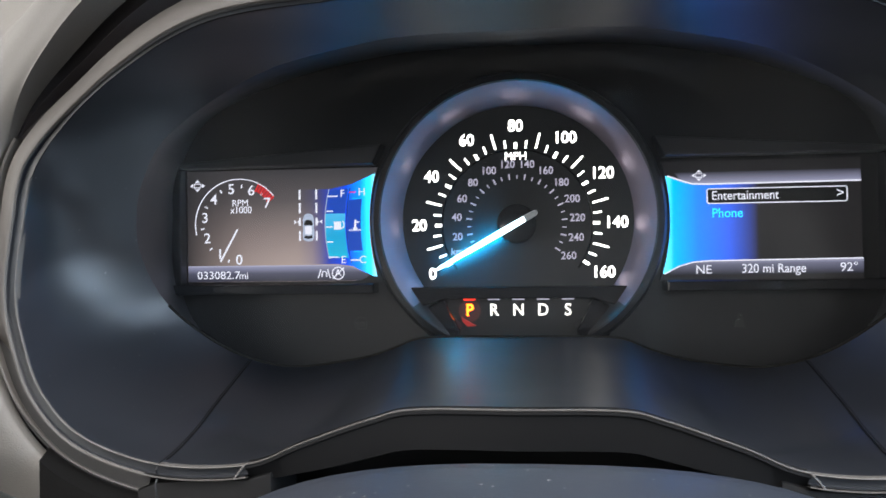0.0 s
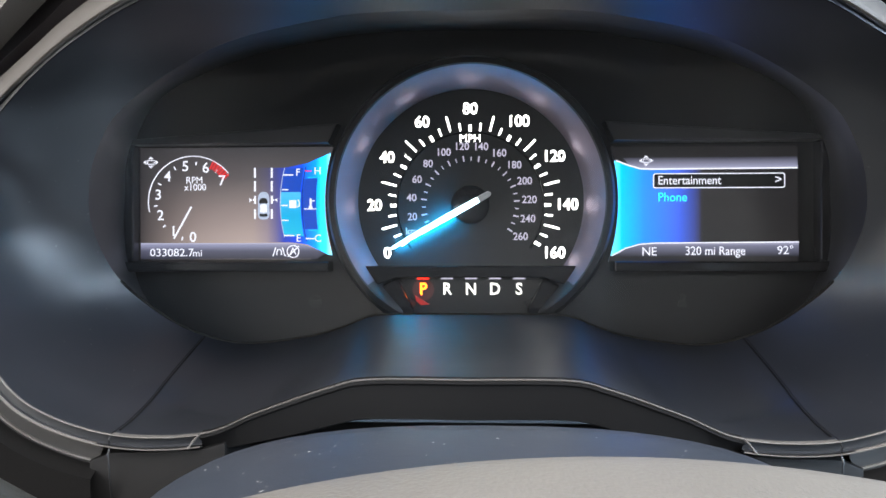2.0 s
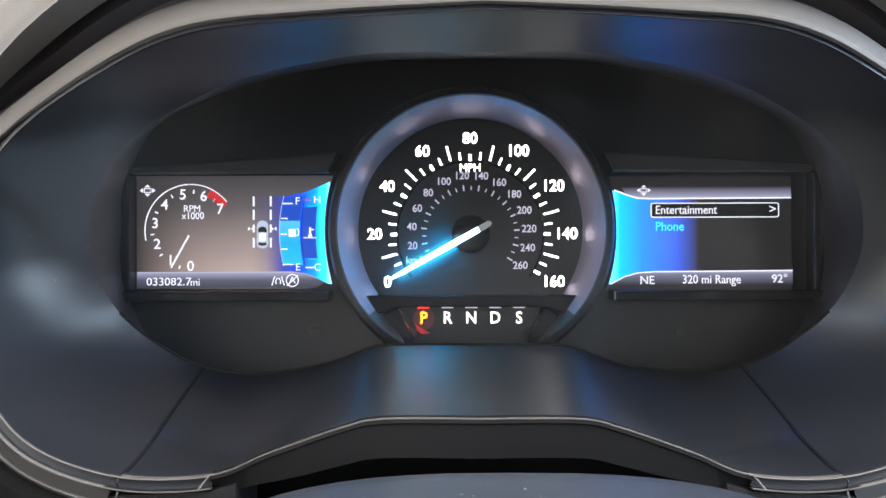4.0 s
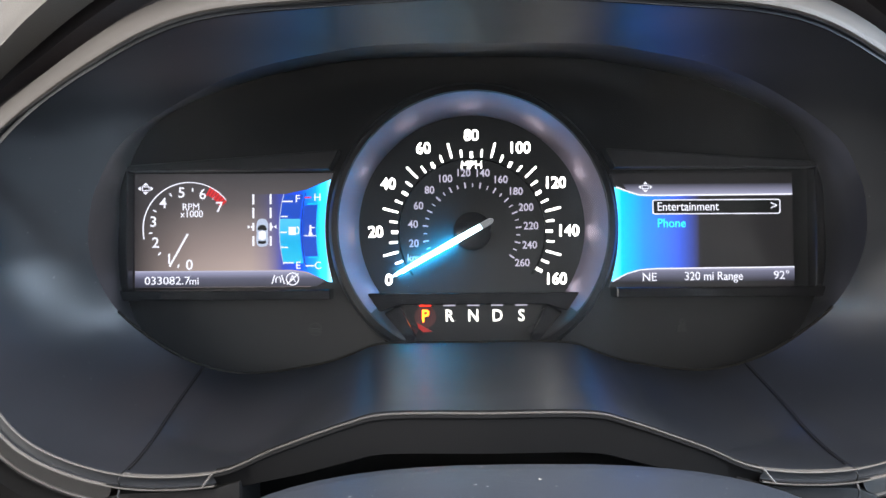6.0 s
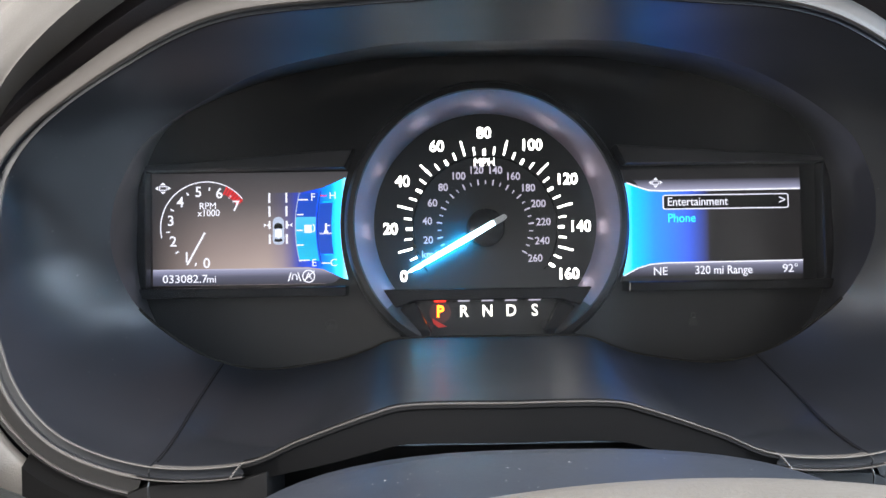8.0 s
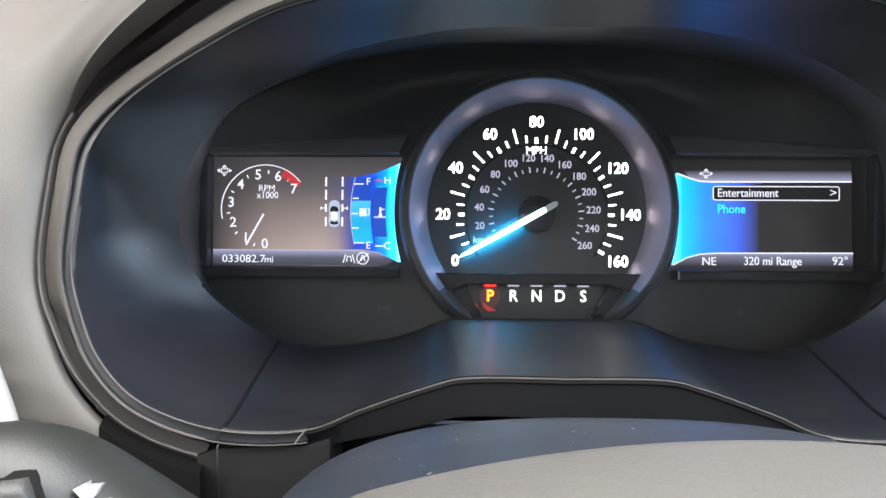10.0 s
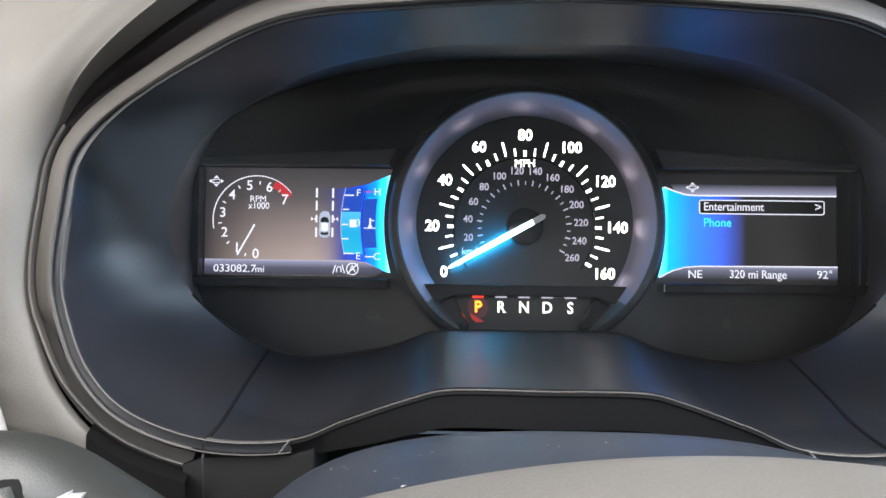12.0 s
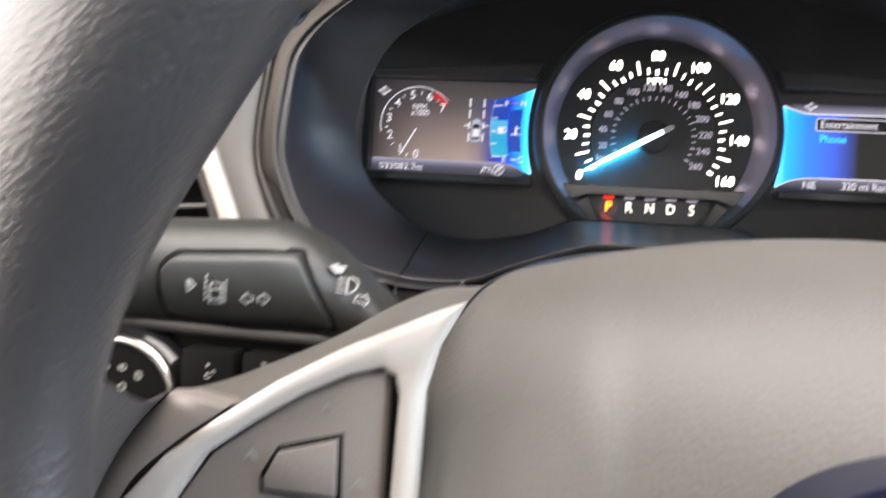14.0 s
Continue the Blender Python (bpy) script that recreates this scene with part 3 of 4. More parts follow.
# inner disc edge, hub and needle
own(cluster, part("inner_ring", turned([(.0343, .0), (.0345, -.0006), (.0349, -.0006), (.0351, .0)], 1.0, 90, -36, 216), GLOSS, cluster))
needle = finish("needle_hub", turned([(.0002, -.0075), (.0075, -.0075), (.0088, -.0065), (.0092, -.004), (.0092, .0)], 1.0, 40), GLOSS)
own(cluster, needle)
tip = at_speed(0.5, 280 * U)
d = Vector((tip[0], 0, tip[1] - 1.0)).normalized()
s = Vector((-d.z, 0, d.x))
c = Vector((0, 0, 1.0))
rows = []
for r, w in ((-.0052, .0010), (-.0042, .0013), (.012, .0014), (.030, .0011), (.0405, .0007), (.0425, .0003)):
    p = c + d * r
    rows.append([p + s * w + Vector((0, -.0085, 0)), p + s * w * .6 + Vector((0, -.0098, 0)), p - s * w * .6 + Vector((0, -.0098, 0)), p - s * w + Vector((0, -.0085, 0))])
own(cluster, part("needle", sheet(rows[1:], closed_v=True, cap=True), NEEDLE, cluster, "lit white and cyan needle pointing at zero"))
rows = [[c + d * r + s * w * q + Vector((0, y, 0)) for q, y in ((1, -.0080), (.5, -.0076), (-.5, -.0076), (-1, -.0080))] for r, w in ((.008, .0011), (.030, .0008), (.0405, .0005))]
own(cluster, part("needle_underside", sheet(rows, closed_v=True, cap=True), NEEDLEGLOW, cluster, "cyan light under the needle"))
rows = [[c + d * r + s * w * q + Vector((0, y, 0)) for q, y in ((1, -.0080), (.7, -.0102), (-.7, -.0102), (-1, -.0080))] for r, w in ((-.0108, .0006), (-.0098, .0013), (-.0068, .0015), (-.0044, .0014))]
own(cluster, part("needle_cap", sheet(rows, closed_v=True, cap=True), TAIL, cluster, "dim grey tail of the needle"))

# unlit warning symbols printed on the face
own(cluster, part("warning_print", strip(arc(-.075, .954, .0030, 0, 360, 24), .0006, .0036), TELLTALE, cluster, smooth=False))
own(cluster, part("warning_print", plate([(-.0775, .9545), (-.0725, .9545), (-.0730, .9525), (-.0770, .9525)], .0036, .0042), TELLTALE, cluster, smooth=False))
own(cluster, part("warning_print", strip(arc(.1005, .9565, .0011, 0, 360, 14), .0006, .0036), TELLTALE, cluster, smooth=False))
own(cluster, part("warning_print", plate([(.0985, .9548), (.1015, .9552), (.1030, .9512), (.0980, .9516)], .0036, .0042), TELLTALE, cluster, smooth=False))

# gear letters
for i, ch in enumerate("PRNDS"):
    x = (-148 + 75 * i) * U
    own(cluster, lettering("gear_letter", ch, x, -.0013, .9602, .0078, ORANGE if ch == "P" else GEARLIT, cluster, .00012, squeeze=.9))
    own(cluster, part("gear_window", block(x - .0028, x + .0028, -.0018, -.001, .9650, .9657), REDLIT if ch == "P" else DIM, cluster))
# dim disc, no lamp of its own, paints the letter's scattered light
own(cluster, part("gear_halo", plate(arc(-148 * U, .9600, .0052, 0, 360, 20)[:-1], -.00108, -.001), REDHALO, cluster, "dim glowing disc for the red light scattered round the letter", smooth=False))
# glowing plate paints the red letter's reflection below it
own(cluster, part("gear_glow", plate([(-.0262, .9574), (-.0252, .9566), (-.0192, .9531), (-.0232, .9528), (-.0256, .9548)], -.0016, -.001), REDDIM, cluster, smooth=False))


# ---- displays ----
def lx(c):
    return -.17289 + .0001064 * c


def lz(c):
    return 1.04035 - .0001064 * c


def rx(c):
    return .05385 + .0001403 * c


def rz(c):
    return 1.0377 - .0001381 * c


YS = .002
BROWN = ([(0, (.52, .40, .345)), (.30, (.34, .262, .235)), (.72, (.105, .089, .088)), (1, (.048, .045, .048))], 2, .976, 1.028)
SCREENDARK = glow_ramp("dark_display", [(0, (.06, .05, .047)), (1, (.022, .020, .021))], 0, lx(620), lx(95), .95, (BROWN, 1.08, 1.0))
MENUDARK = glow_ramp("dark_menu_display", [(0, (.012, .011, .012)), (1, (.016, .014, .014))], 0, .067, .153, .8)
BARLIT = glow_ramp("status_bar", [(0, (.03, .03, .05)), (.55, (.12, .12, .18)), (.9, (.42, .42, .60)), (1, (.75, .75, .95))], 2, lz(625), lz(545), .75)
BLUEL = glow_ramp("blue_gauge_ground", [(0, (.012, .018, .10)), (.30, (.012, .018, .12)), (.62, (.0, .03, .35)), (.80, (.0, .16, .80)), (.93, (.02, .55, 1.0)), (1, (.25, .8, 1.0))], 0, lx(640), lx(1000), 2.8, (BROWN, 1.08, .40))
BLUER = glow_ramp("blue_menu_ground", [(0, (.10, .70, 1.0)), (.10, (.0, .28, .95)), (.35, (.01, .13, .75)), (.72, (.02, .06, .38)), (.97, (.010, .012, .05)), (1, (.006, .005, .008))], 0, rx(95), rx(390), 2.6)
FUELLIT = glow_ramp("fuel_level", [(0, (.01, .56, .84)), (.5, (.0, .45, .82)), (1, (.09, .60, .98))], 2, lz(515), lz(316), 1.0)
BARTOP = glow_ramp("menu_top_bar", [(0, (.75, .75, .95)), (.25, (.42, .42, .58)), (1, (.02, .02, .03))], 2, rz(153), rz(110), .7)
BARLOW = glow_ramp("menu_low_bar", [(0, (.02, .02, .03)), (.7, (.25, .25, .36)), (1, (.75, .75, .95))], 2, rz(450), rz(398), .7)


def concave(side, z0, z1, n=16):
    """The edge of a display beside the dial ring."""
    out = []
    for i in range(n + 1):
        z = z0 + (z1 - z0) * i / n
        out.append((side * (.0657 + (1.0 if abs(z - 1.002) < .07 else 0) * (math.sqrt(.0712 ** 2 - (z - 1.002) ** 2) - .0657) * .75), z))
    return out


left = thing("left_display", (-.113, .004, .974), "lit colour display with rev counter, lane icon and fuel gauge", "display")
right = thing("right_display", (.110, .004, .974), "lit colour display with a blue menu and range readout", "display")
edge_l = concave(-1, lz(580), lz(112))
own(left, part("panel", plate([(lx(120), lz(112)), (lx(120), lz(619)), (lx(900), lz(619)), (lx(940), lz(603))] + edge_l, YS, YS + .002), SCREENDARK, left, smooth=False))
own(left, part("status_bar", plate([(lx(122), lz(545)), (lx(122), lz(618)), (lx(930), lz(618)), (lx(975), lz(590)), (lx(880), lz(556)), (lx(820), lz(546))], YS - .0002, YS), BARLIT, left, smooth=False))
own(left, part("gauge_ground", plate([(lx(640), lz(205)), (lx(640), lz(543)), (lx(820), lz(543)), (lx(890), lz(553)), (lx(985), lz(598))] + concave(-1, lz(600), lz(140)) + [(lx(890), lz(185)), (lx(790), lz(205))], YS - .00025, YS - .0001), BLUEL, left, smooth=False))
# rev counter
RC = (lx(365), lz(357))
u = .0001064


def rev(n, r):
    a = radians(270 - 33.57 * n)
    return RC[0] + r * u * math.cos(a), RC[1] + r * u * math.sin(a)


own(left, part("rev_arc", strip([rev(2.3 + 4.6 * i / 30, 207) for i in range(31)], 4.5 * u, YS - .0004), SCREENWHITE, left, smooth=False))
own(left, part("red_zone", strip([rev(6.15 + .85 * i / 8, 186) for i in range(9)], 34 * u, YS - .0004), REDGROUND, left, smooth=False))
for i in range(7):
    own(left, part("red_line", strip([rev(6.18 + .125 * i, 172 if i % 6 else 166), rev(6.18 + .125 * i, 206)], 5 * u, YS - .00046), SCREENRED, left, smooth=False))
for n in range(8):
    x, z = rev(n, 163)
    own(left, lettering("rev_number", str(n), x, YS - .0005, z, .0070, SCREENWHITE, left, .00007))
    if n < 7:
        own(left, part("rev_mark", strip([rev(n + .5, 166), rev(n + .5, 182)], 6 * u, YS - .0004), SCREENWHITE, left, smooth=False))
own(left, part("rev_needle", strip([(lx(358), lz(380)), (lx(277), lz(525))], 8 * u, YS - .0007), SCREENWHITE, left, smooth=False))
own(left, lettering("rev_label", "RPM", lx(372), YS - .0005, lz(261), .0047, SCREENWHITE, left, 0.0, squeeze=.95))
own(left, lettering("rev_label", "x1000", lx(376), YS - .0005, lz(293), .0047, SCREENWHITE, left, .00002, squeeze=.92))


def pad_icon(parent, x, y, z, s):
    """The five-way pad icon: a small frame with four arrow heads."""
    own(parent, part("pad_icon", strip([(x - .9 * s, z - .5 * s), (x + .9 * s, z - .5 * s), (x + .9 * s, z + .5 * s), (x - .9 * s, z + .5 * s), (x - .9 * s, z - .5 * s)], .25 * s, y), SCREENWHITE, parent, smooth=False))
    for dx, dz in ((0, 1), (0, -1), (1, 0), (-1, 0)):
        own(parent, part("pad_arrow", plate([(x + dx * 2.1 * s + dz * 0, z + dz * 1.6 * s), (x + dx * 1.25 * s - dz * .75 * s, z + dz * .85 * s - dx * .6 * s), (x + dx * 1.25 * s + dz * .75 * s, z + dz * .85 * s + dx * .6 * s)], y, y + .0002), SCREENWHITE, parent, smooth=False))


pad_icon(left, lx(170), YS - .0004, lz(177), .0018)
# lane icon
for x in (650, 727):
    for z0, z1 in ((205, 250), (265, 312), (332, 368), (392, 436)):
        own(left, part("lane_dash", strip([(lx(x), lz(z0)), (lx(x), lz(z1))], 9 * u, YS - .0004), SCREENWHITE, left, smooth=False))
body = [(676, 317), (690, 313), (704, 317), (713, 328), (716, 345), (715, 385), (717, 410), (714, 428), (706, 437), (690, 440), (674, 437), (666, 428), (663, 410), (665, 385), (664, 345), (667, 328)]
car = part("car_icon", plate([(lx(x), lz(z)) for x, z in body], YS - .0006, YS - .0003), GREYLIT, left, smooth=False)
own(left, car)
own(left, part("car_glass", plate([(lx(x), lz(z)) for x, z in ((669, 362), (675, 346), (690, 341), (705, 346), (711, 362), (704, 368), (690, 365), (676, 368))], YS - .0008, YS - .0006), FACE, left, smooth=False))
own(left, part("car_glass", plate([(lx(x), lz(z)) for x, z in ((674, 412), (690, 415), (706, 412), (709, 424), (690, 428), (671, 424))], YS - .0008, YS - .0006), FACE, left, smooth=False))
own(left, part("car_roof", plate([(lx(x), lz(z)) for x, z in ((675, 372), (690, 369), (705, 372), (706, 405), (690, 409), (674, 405))], YS - .0007, YS - .0006), SCREENWHITE, left, smooth=False))
for x in (637, 741):
    for q in (-1, 1):
        own(left, part("lane_arrow", plate([(lx(x + q * 12), lz(342)), (lx(x + q * 12), lz(360)), (lx(x), lz(351))], YS - .0006, YS - .0003), SCREENWHITE, left, smooth=False))
# fuel and temperature
def bowed(x, z0, z1, deep, n=10):
    """A side of a gauge, bowed to the left by deep, from z0 to z1."""
    out = []
    for k in range(n + 1):
        z = z0 + (z1 - z0) * k / n
        out.append((lx(x - deep * (1 - ((z - 365) / 165) ** 2)), lz(z)))
    return out


own(left, part("fuel_shade", plate(bowed(790, 212, 316, 22) + bowed(876, 316, 206, 20), YS - .0005, YS - .0002), DEEPLIT, left, smooth=False))
own(left, part("fuel_bar", plate(bowed(788, 316, 515, 20) + bowed(876, 515, 316, 18), YS - .0005, YS - .0002), FUELLIT, left, smooth=False))
own(left, part("fuel_edge", strip(bowed(788, 205, 520, 22), 3 * u, YS - .0006), GREYLIT, left, smooth=False))
own(left, part("temperature_bar", plate(bowed(888, 256, 484, 18) + bowed(944, 484, 252, 14), YS - .0005, YS - .0002), DEEPLIT, left, smooth=False))
own(left, part("temperature_edge", strip([(lx(892), lz(250))] + bowed(947, 250, 488, 14) + [(lx(896), lz(488))], 6 * u, YS - .0006), CYANLIT, left, smooth=False))
own(left, part("gauge_divider", strip(bowed(884, 200, 540, 18), 3 * u, YS - .0006), FACE, left, smooth=False))
for x0, x1, z, m in ((782, 826, 238, SCREENWHITE), (775, 804, 305, SCREENWHITE), (772, 800, 376, SCREENWHITE), (774, 804, 443, SCREENWHITE), (782, 830, 512, SCREENWHITE), (880, 910, 221, SCREENRED), (884, 922, 526, SCREENWHITE)):
    own(left, part("gauge_mark", strip([(lx(x0), lz(z)), (lx(x1), lz(z))], 6 * u, YS - .0008), m, left, smooth=False))
for ch, x, z in (("F", 848, 228), ("E", 850, 525), ("H", 937, 222), ("C", 938, 526)):
    own(left, lettering("gauge_letter", ch, lx(x), YS - .0007, lz(z), .0050, SCREENWHITE, left, .00002))
# pump and thermometer icons
own(left, part("pump_icon", plate([(lx(808), lz(388)), (lx(840), lz(388)), (lx(840), lz(352)), (lx(808), lz(352))], YS - .0008, YS - .0005), SCREENWHITE, left, smooth=False))
own(left, part("pump_hose", strip([(lx(842), lz(382)), (lx(852), lz(380)), (lx(854), lz(360)), (lx(846), lz(350))], 5 * u, YS - .0008), SCREENWHITE, left, smooth=False))
own(left, part("thermometer_icon", strip([(lx(905), lz(345)), (lx(905), lz(385))], 9 * u, YS - .0008), SCREENWHITE, left, smooth=False))
own(left, part("thermometer_icon", strip([(lx(907), lz(356)), (lx(924), lz(356))], 5 * u, YS - .0008), SCREENWHITE, left, smooth=False))
own(left, part("thermometer_bulb", plate(arc(lx(905), lz(384), 9 * u, 0, 360, 12)[:-1], YS - .0008, YS - .0005), SCREENWHITE, left, smooth=False))
own(left, part("thermometer_wave", strip([(lx(876 + 5 * i), lz(392 + (3 if i % 2 else -3))) for i in range(12)], 4 * u, YS - .0008), SCREENWHITE, left, smooth=False))
own(left, lettering("odometer", "033082.7", lx(165), YS - .0006, lz(590), .0054, SCREENWHITE, left, .00002, align="LEFT", squeeze=1.08))
own(left, lettering("odometer_unit", "mi", lx(363), YS - .0006, lz(592), .0049, SCREENWHITE, left, .00001, align="LEFT"))
# lane-keeping and stop-start icons
own(left, part("lane_keep_icon", strip([(lx(732), lz(606)), (lx(745), lz(566))], 5 * u, YS - .0006), SCREENWHITE, left, smooth=False))
own(left, part("lane_keep_icon", strip([(lx(788), lz(606)), (lx(775), lz(566))], 5 * u, YS - .0006), SCREENWHITE, left, smooth=False))
own(left, part("lane_keep_car", strip([(lx(750), lz(600)), (lx(750), lz(585)), (lx(755), lz(575)), (lx(766), lz(575)), (lx(771), lz(585)), (lx(771), lz(600))], 5 * u, YS - .0006), SCREENWHITE, left, smooth=False))
own(left, part("stop_start_icon", strip(arc(lx(824), lz(584), 27 * u, 0, 360, 24), 5 * u, YS - .0006), SCREENWHITE, left, smooth=False))
own(left, lettering("stop_start_letter", "A", lx(824), YS - .0006, lz(584), .0048, SCREENWHITE, left, .00002))
own(left, part("stop_start_bar", strip([(lx(800), lz(608)), (lx(850), lz(560))], 5 * u, YS - .0007), SCREENWHITE, left, smooth=False))

# right display
own(right, part("panel", plate(concave(1, rz(468), rz(75))[::-1] + [(rx(640), rz(468)), (rx(708), rz(468)), (rx(706), rz(75))], YS, YS + .002), MENUDARK, right, smooth=False))
own(right, part("menu_ground", plate(concave(1, rz(447), rz(122))[::-1] + [(rx(150), rz(415)), (rx(190), rz(404)), (rx(395), rz(402)), (rx(395), rz(153)), (rx(190), rz(152)), (rx(150), rz(142))], YS - .00025, YS - .0001), BLUER, right, smooth=False))
own(right, part("top_bar", plate([(rx(150), rz(140)), (rx(200), rz(153)), (rx(706), rz(152)), (rx(704), rz(112)), (rx(130), rz(112))], YS - .0004, YS - .0002), BARTOP, right, smooth=False))
own(right, part("low_bar", plate([(rx(105), rz(446)), (rx(160), rz(414)), (rx(210), rz(403)), (rx(709), rz(399)), (rx(709), rz(450)), (rx(110), rz(452))], YS - .0004, YS - .0002), BARLOW, right, smooth=False))
own(right, part("top_line", strip([(rx(106), rz(122)), (rx(150), rz(139)), (rx(185), rz(150)), (rx(230), rz(152)), (rx(470), rz(151)), (rx(704), rz(150))], .0007, YS - .0006), SCREENWHITE, right, smooth=False))
own(right, part("low_line", strip([(rx(92), rz(447)), (rx(140), rz(421)), (rx(185), rz(408)), (rx(240), rz(404)), (rx(709), rz(401))], .0006, YS - .0006), SCREENWHITE, right, smooth=False))
x0, x1, z0, z1, q = rx(231), rx(662), rz(216), rz(168), .001
frame_pts = arc(x1 - q, z1 - q, q, 90, 0, 4) + arc(x1 - q, z0 + q, q, 0, -90, 4) + arc(x0 + q, z0 + q, q, -90, -180, 4) + arc(x0 + q, z1 - q, q, 180, 90, 4)
own(right, part("menu_frame", strip(frame_pts + frame_pts[:1], .0005, YS - .0007), SCREENWHITE, right, smooth=False))
own(right, part("menu_fill", plate(frame_pts, YS - .00055, YS - .0004), FACE, right, smooth=False))
own(right, lettering("menu_text", "Entertainment", rx(244), YS - .0008, rz(192), .0058, SCREENWHITE, right, .00003, align="LEFT", squeeze=.88))
own(right, lettering("menu_text", ">", rx(641), YS - .0008, rz(191), .0062, SCREENWHITE, right, .00003))
own(right, lettering("menu_text", "Phone", rx(244), YS - .0008, rz(249), .0060, SCREENBLUE, right, .00004, align="LEFT", squeeze=.9))
own(right, lettering("readout", "NE", rx(216), YS - .0008, rz(434), .0056, SCREENWHITE, right, .00003))
own(right, lettering("readout", "320 mi Range", rx(434), YS - .0008, rz(432), .0058, SCREENWHITE, right, .00003, squeeze=.88))
own(right, lettering("readout", "92°", rx(664), YS - .0008, rz(430), .0056, SCREENWHITE, right, .00003))
pad_icon(right, rx(206), YS - .0007, rz(123), .0016)

# dark housings round the displays: a hood above and a ledge below each
for s in (-1, 1):
    hood = [(s * .0665, 1.0292), (s * .1665, 1.0292), (s * .1668, 1.0312), (s * .062, 1.0385)]
    own(cluster, part("display_hood", plate(hood, -.006, .003, .0008), WALL, cluster, smooth=False))
    ledge = [(s * .066, .9735), (s * .1655, .9735), (s * .1668, .9705), (s * .160, .9688), (s * .066, .9688)]
    own(cluster, part("display_ledge", plate(ledge, -.010, .003, .0008), GLOSS, cluster, smooth=False))
    own(cluster, part("display_jamb", plate([(s * .1605, 1.0292), (s * .1605, .9735), (s * .1660, .9735), (s * .1660, 1.0292)], -.005, .003, .0008), GLOSS, cluster, smooth=False))

# ---- steering column, wheel, stalk ----
def outline(hw, up, down, cx, cz, y, n=64, power=2.4):
    out = []
    for i in range(n):
        a = 2 * math.pi * i / n
        ca, sa = math.cos(a), math.sin(a)
        out.append(Vector((cx + hw * math.copysign(abs(ca) ** (2 / power), ca), y, cz + (up if sa > 0 else down) * math.copysign(abs(sa) ** (2 / power), sa))))
    return out


column = thing("steering_column", (0, -.16, .70), "blue-grey plastic steering column shroud with dust specks", "steering column")
rows = []
for y in (-.055, -.10, -.13, -.155, -.165, -.175, -.19, -.215):
    w, top = .099 - .02 * (y + .16), (.9362 - .33 * (y + .17) if y > -.17 else .9362 + .12 * (y + .17))
    rows.append([(.006 + w * math.copysign(abs(math.cos(radians(a))) ** .75, math.cos(radians(a))), y, .85 + (top - .85) * math.sin(radians(a)) ** .45) for a in range(0, 181, 5)])
own(column, part("upper_shroud", sheet(rows), SHROUD, column, "satin blue-grey upper shroud"))
own(column, part("lower_shroud", block(-.074, .074, -.21, -.055, .70, .852, .02, 3), LOWER, column))

WX, WY, WZ = .030, -.300, .880
RX, RY, RZ = .036, -.317, .878
wheel = thing("steering_wheel", (WX, WY, WZ), "black leather steering wheel with a grey hub and silver trim", "steering wheel")
RR, RT, LEAN = .1765, .0155, radians(-4)


def thick(a):
    """The rim's half thickness at the angle a: slimmer at the spokes, fuller at the thumb grips."""
    deg = math.degrees(a)
    return RT - .0042 * sum(math.exp(-((deg - g) / 13) ** 2) for g in (8, 172, 368)) + .0026 * sum(math.exp(-((deg - g) / 14) ** 2) for g in (32, 148))


rows = []
for i in range(180):
    a = 2 * math.pi * i / 180
    e = Vector((math.cos(a), math.sin(a) * math.sin(LEAN), math.sin(a) * math.cos(LEAN)))
    t = thick(a)
    rows.append([Vector((RX, RY, RZ)) + e * (RR + t * math.cos(b) * (1.25 if math.cos(b) > 0 else 1)) + Vector((0, t * math.sin(b), 0)) for b in (2 * math.pi * k / 32 for k in range(32))])
own(wheel, part("rim", sheet(rows, closed_u=True, closed_v=True), LEATHER, wheel, "grained black leather rim"))


def on_rim(a, b, lift=0.0):
    """A point on the leather, at the angle a round the wheel and b round the rim."""
    e = Vector((math.cos(a), math.sin(a) * math.sin(LEAN), math.sin(a) * math.cos(LEAN)))
    return Vector((RX, RY, RZ)) + e * (RR + (thick(a) + lift) * math.cos(b)) + Vector((0, (thick(a) + lift) * math.sin(b), 0))


# cross stitches along the inner back of the rim, in its upper half, drawn into puckered leather
bm = bmesh.new()
turns = 168
for i in range(10, 69):
    a, w = 2 * math.pi * i / turns, 2 * math.pi / turns
    for q in (-1, 1):
        pts = [on_rim(a + w * .8 * (f - .5), math.pi - .56 + q * .34 * (f - .5), -.0003 + .0009 * math.sin(math.pi * f)) for f in (0, .25, .5, .75, 1)]
        for p0, p1 in zip(pts, pts[1:]):
            bmesh.ops.create_cone(bm, cap_ends=True, segments=6, radius1=.00055, radius2=.00055, depth=(p1 - p0).length,
                                  matrix=Matrix.Translation((p0 + p1) / 2) @ (p1 - p0).to_track_quat("Z", "Y").to_matrix().to_4x4())
own(wheel, part("stitching", bm, THREAD, wheel, "dark blue-grey cross stitching"))
for q in (-1, 1):
    rows = []
    for i in range(10 * 6, 68 * 6 + 1):
        a = 2 * math.pi * i / (turns * 6)
        fold = .5 + .5 * math.sin(12.9898 * (i // 6) + q * 4.1)
        puff = (.0008 + .0010 * fold) * abs(math.sin(math.pi * i / 6)) ** .7
        rows.append([on_rim(a, math.pi - .56 + q * (.06 + .045 * k), -.0006 + (puff * (1 - .35 * k / 12) + .0007) * math.sin(math.pi * k / 12) ** .8) for k in range(13)])
    own(wheel, part("pucker", sheet(rows), LEATHER, wheel, "puckered leather beside the stitches"))

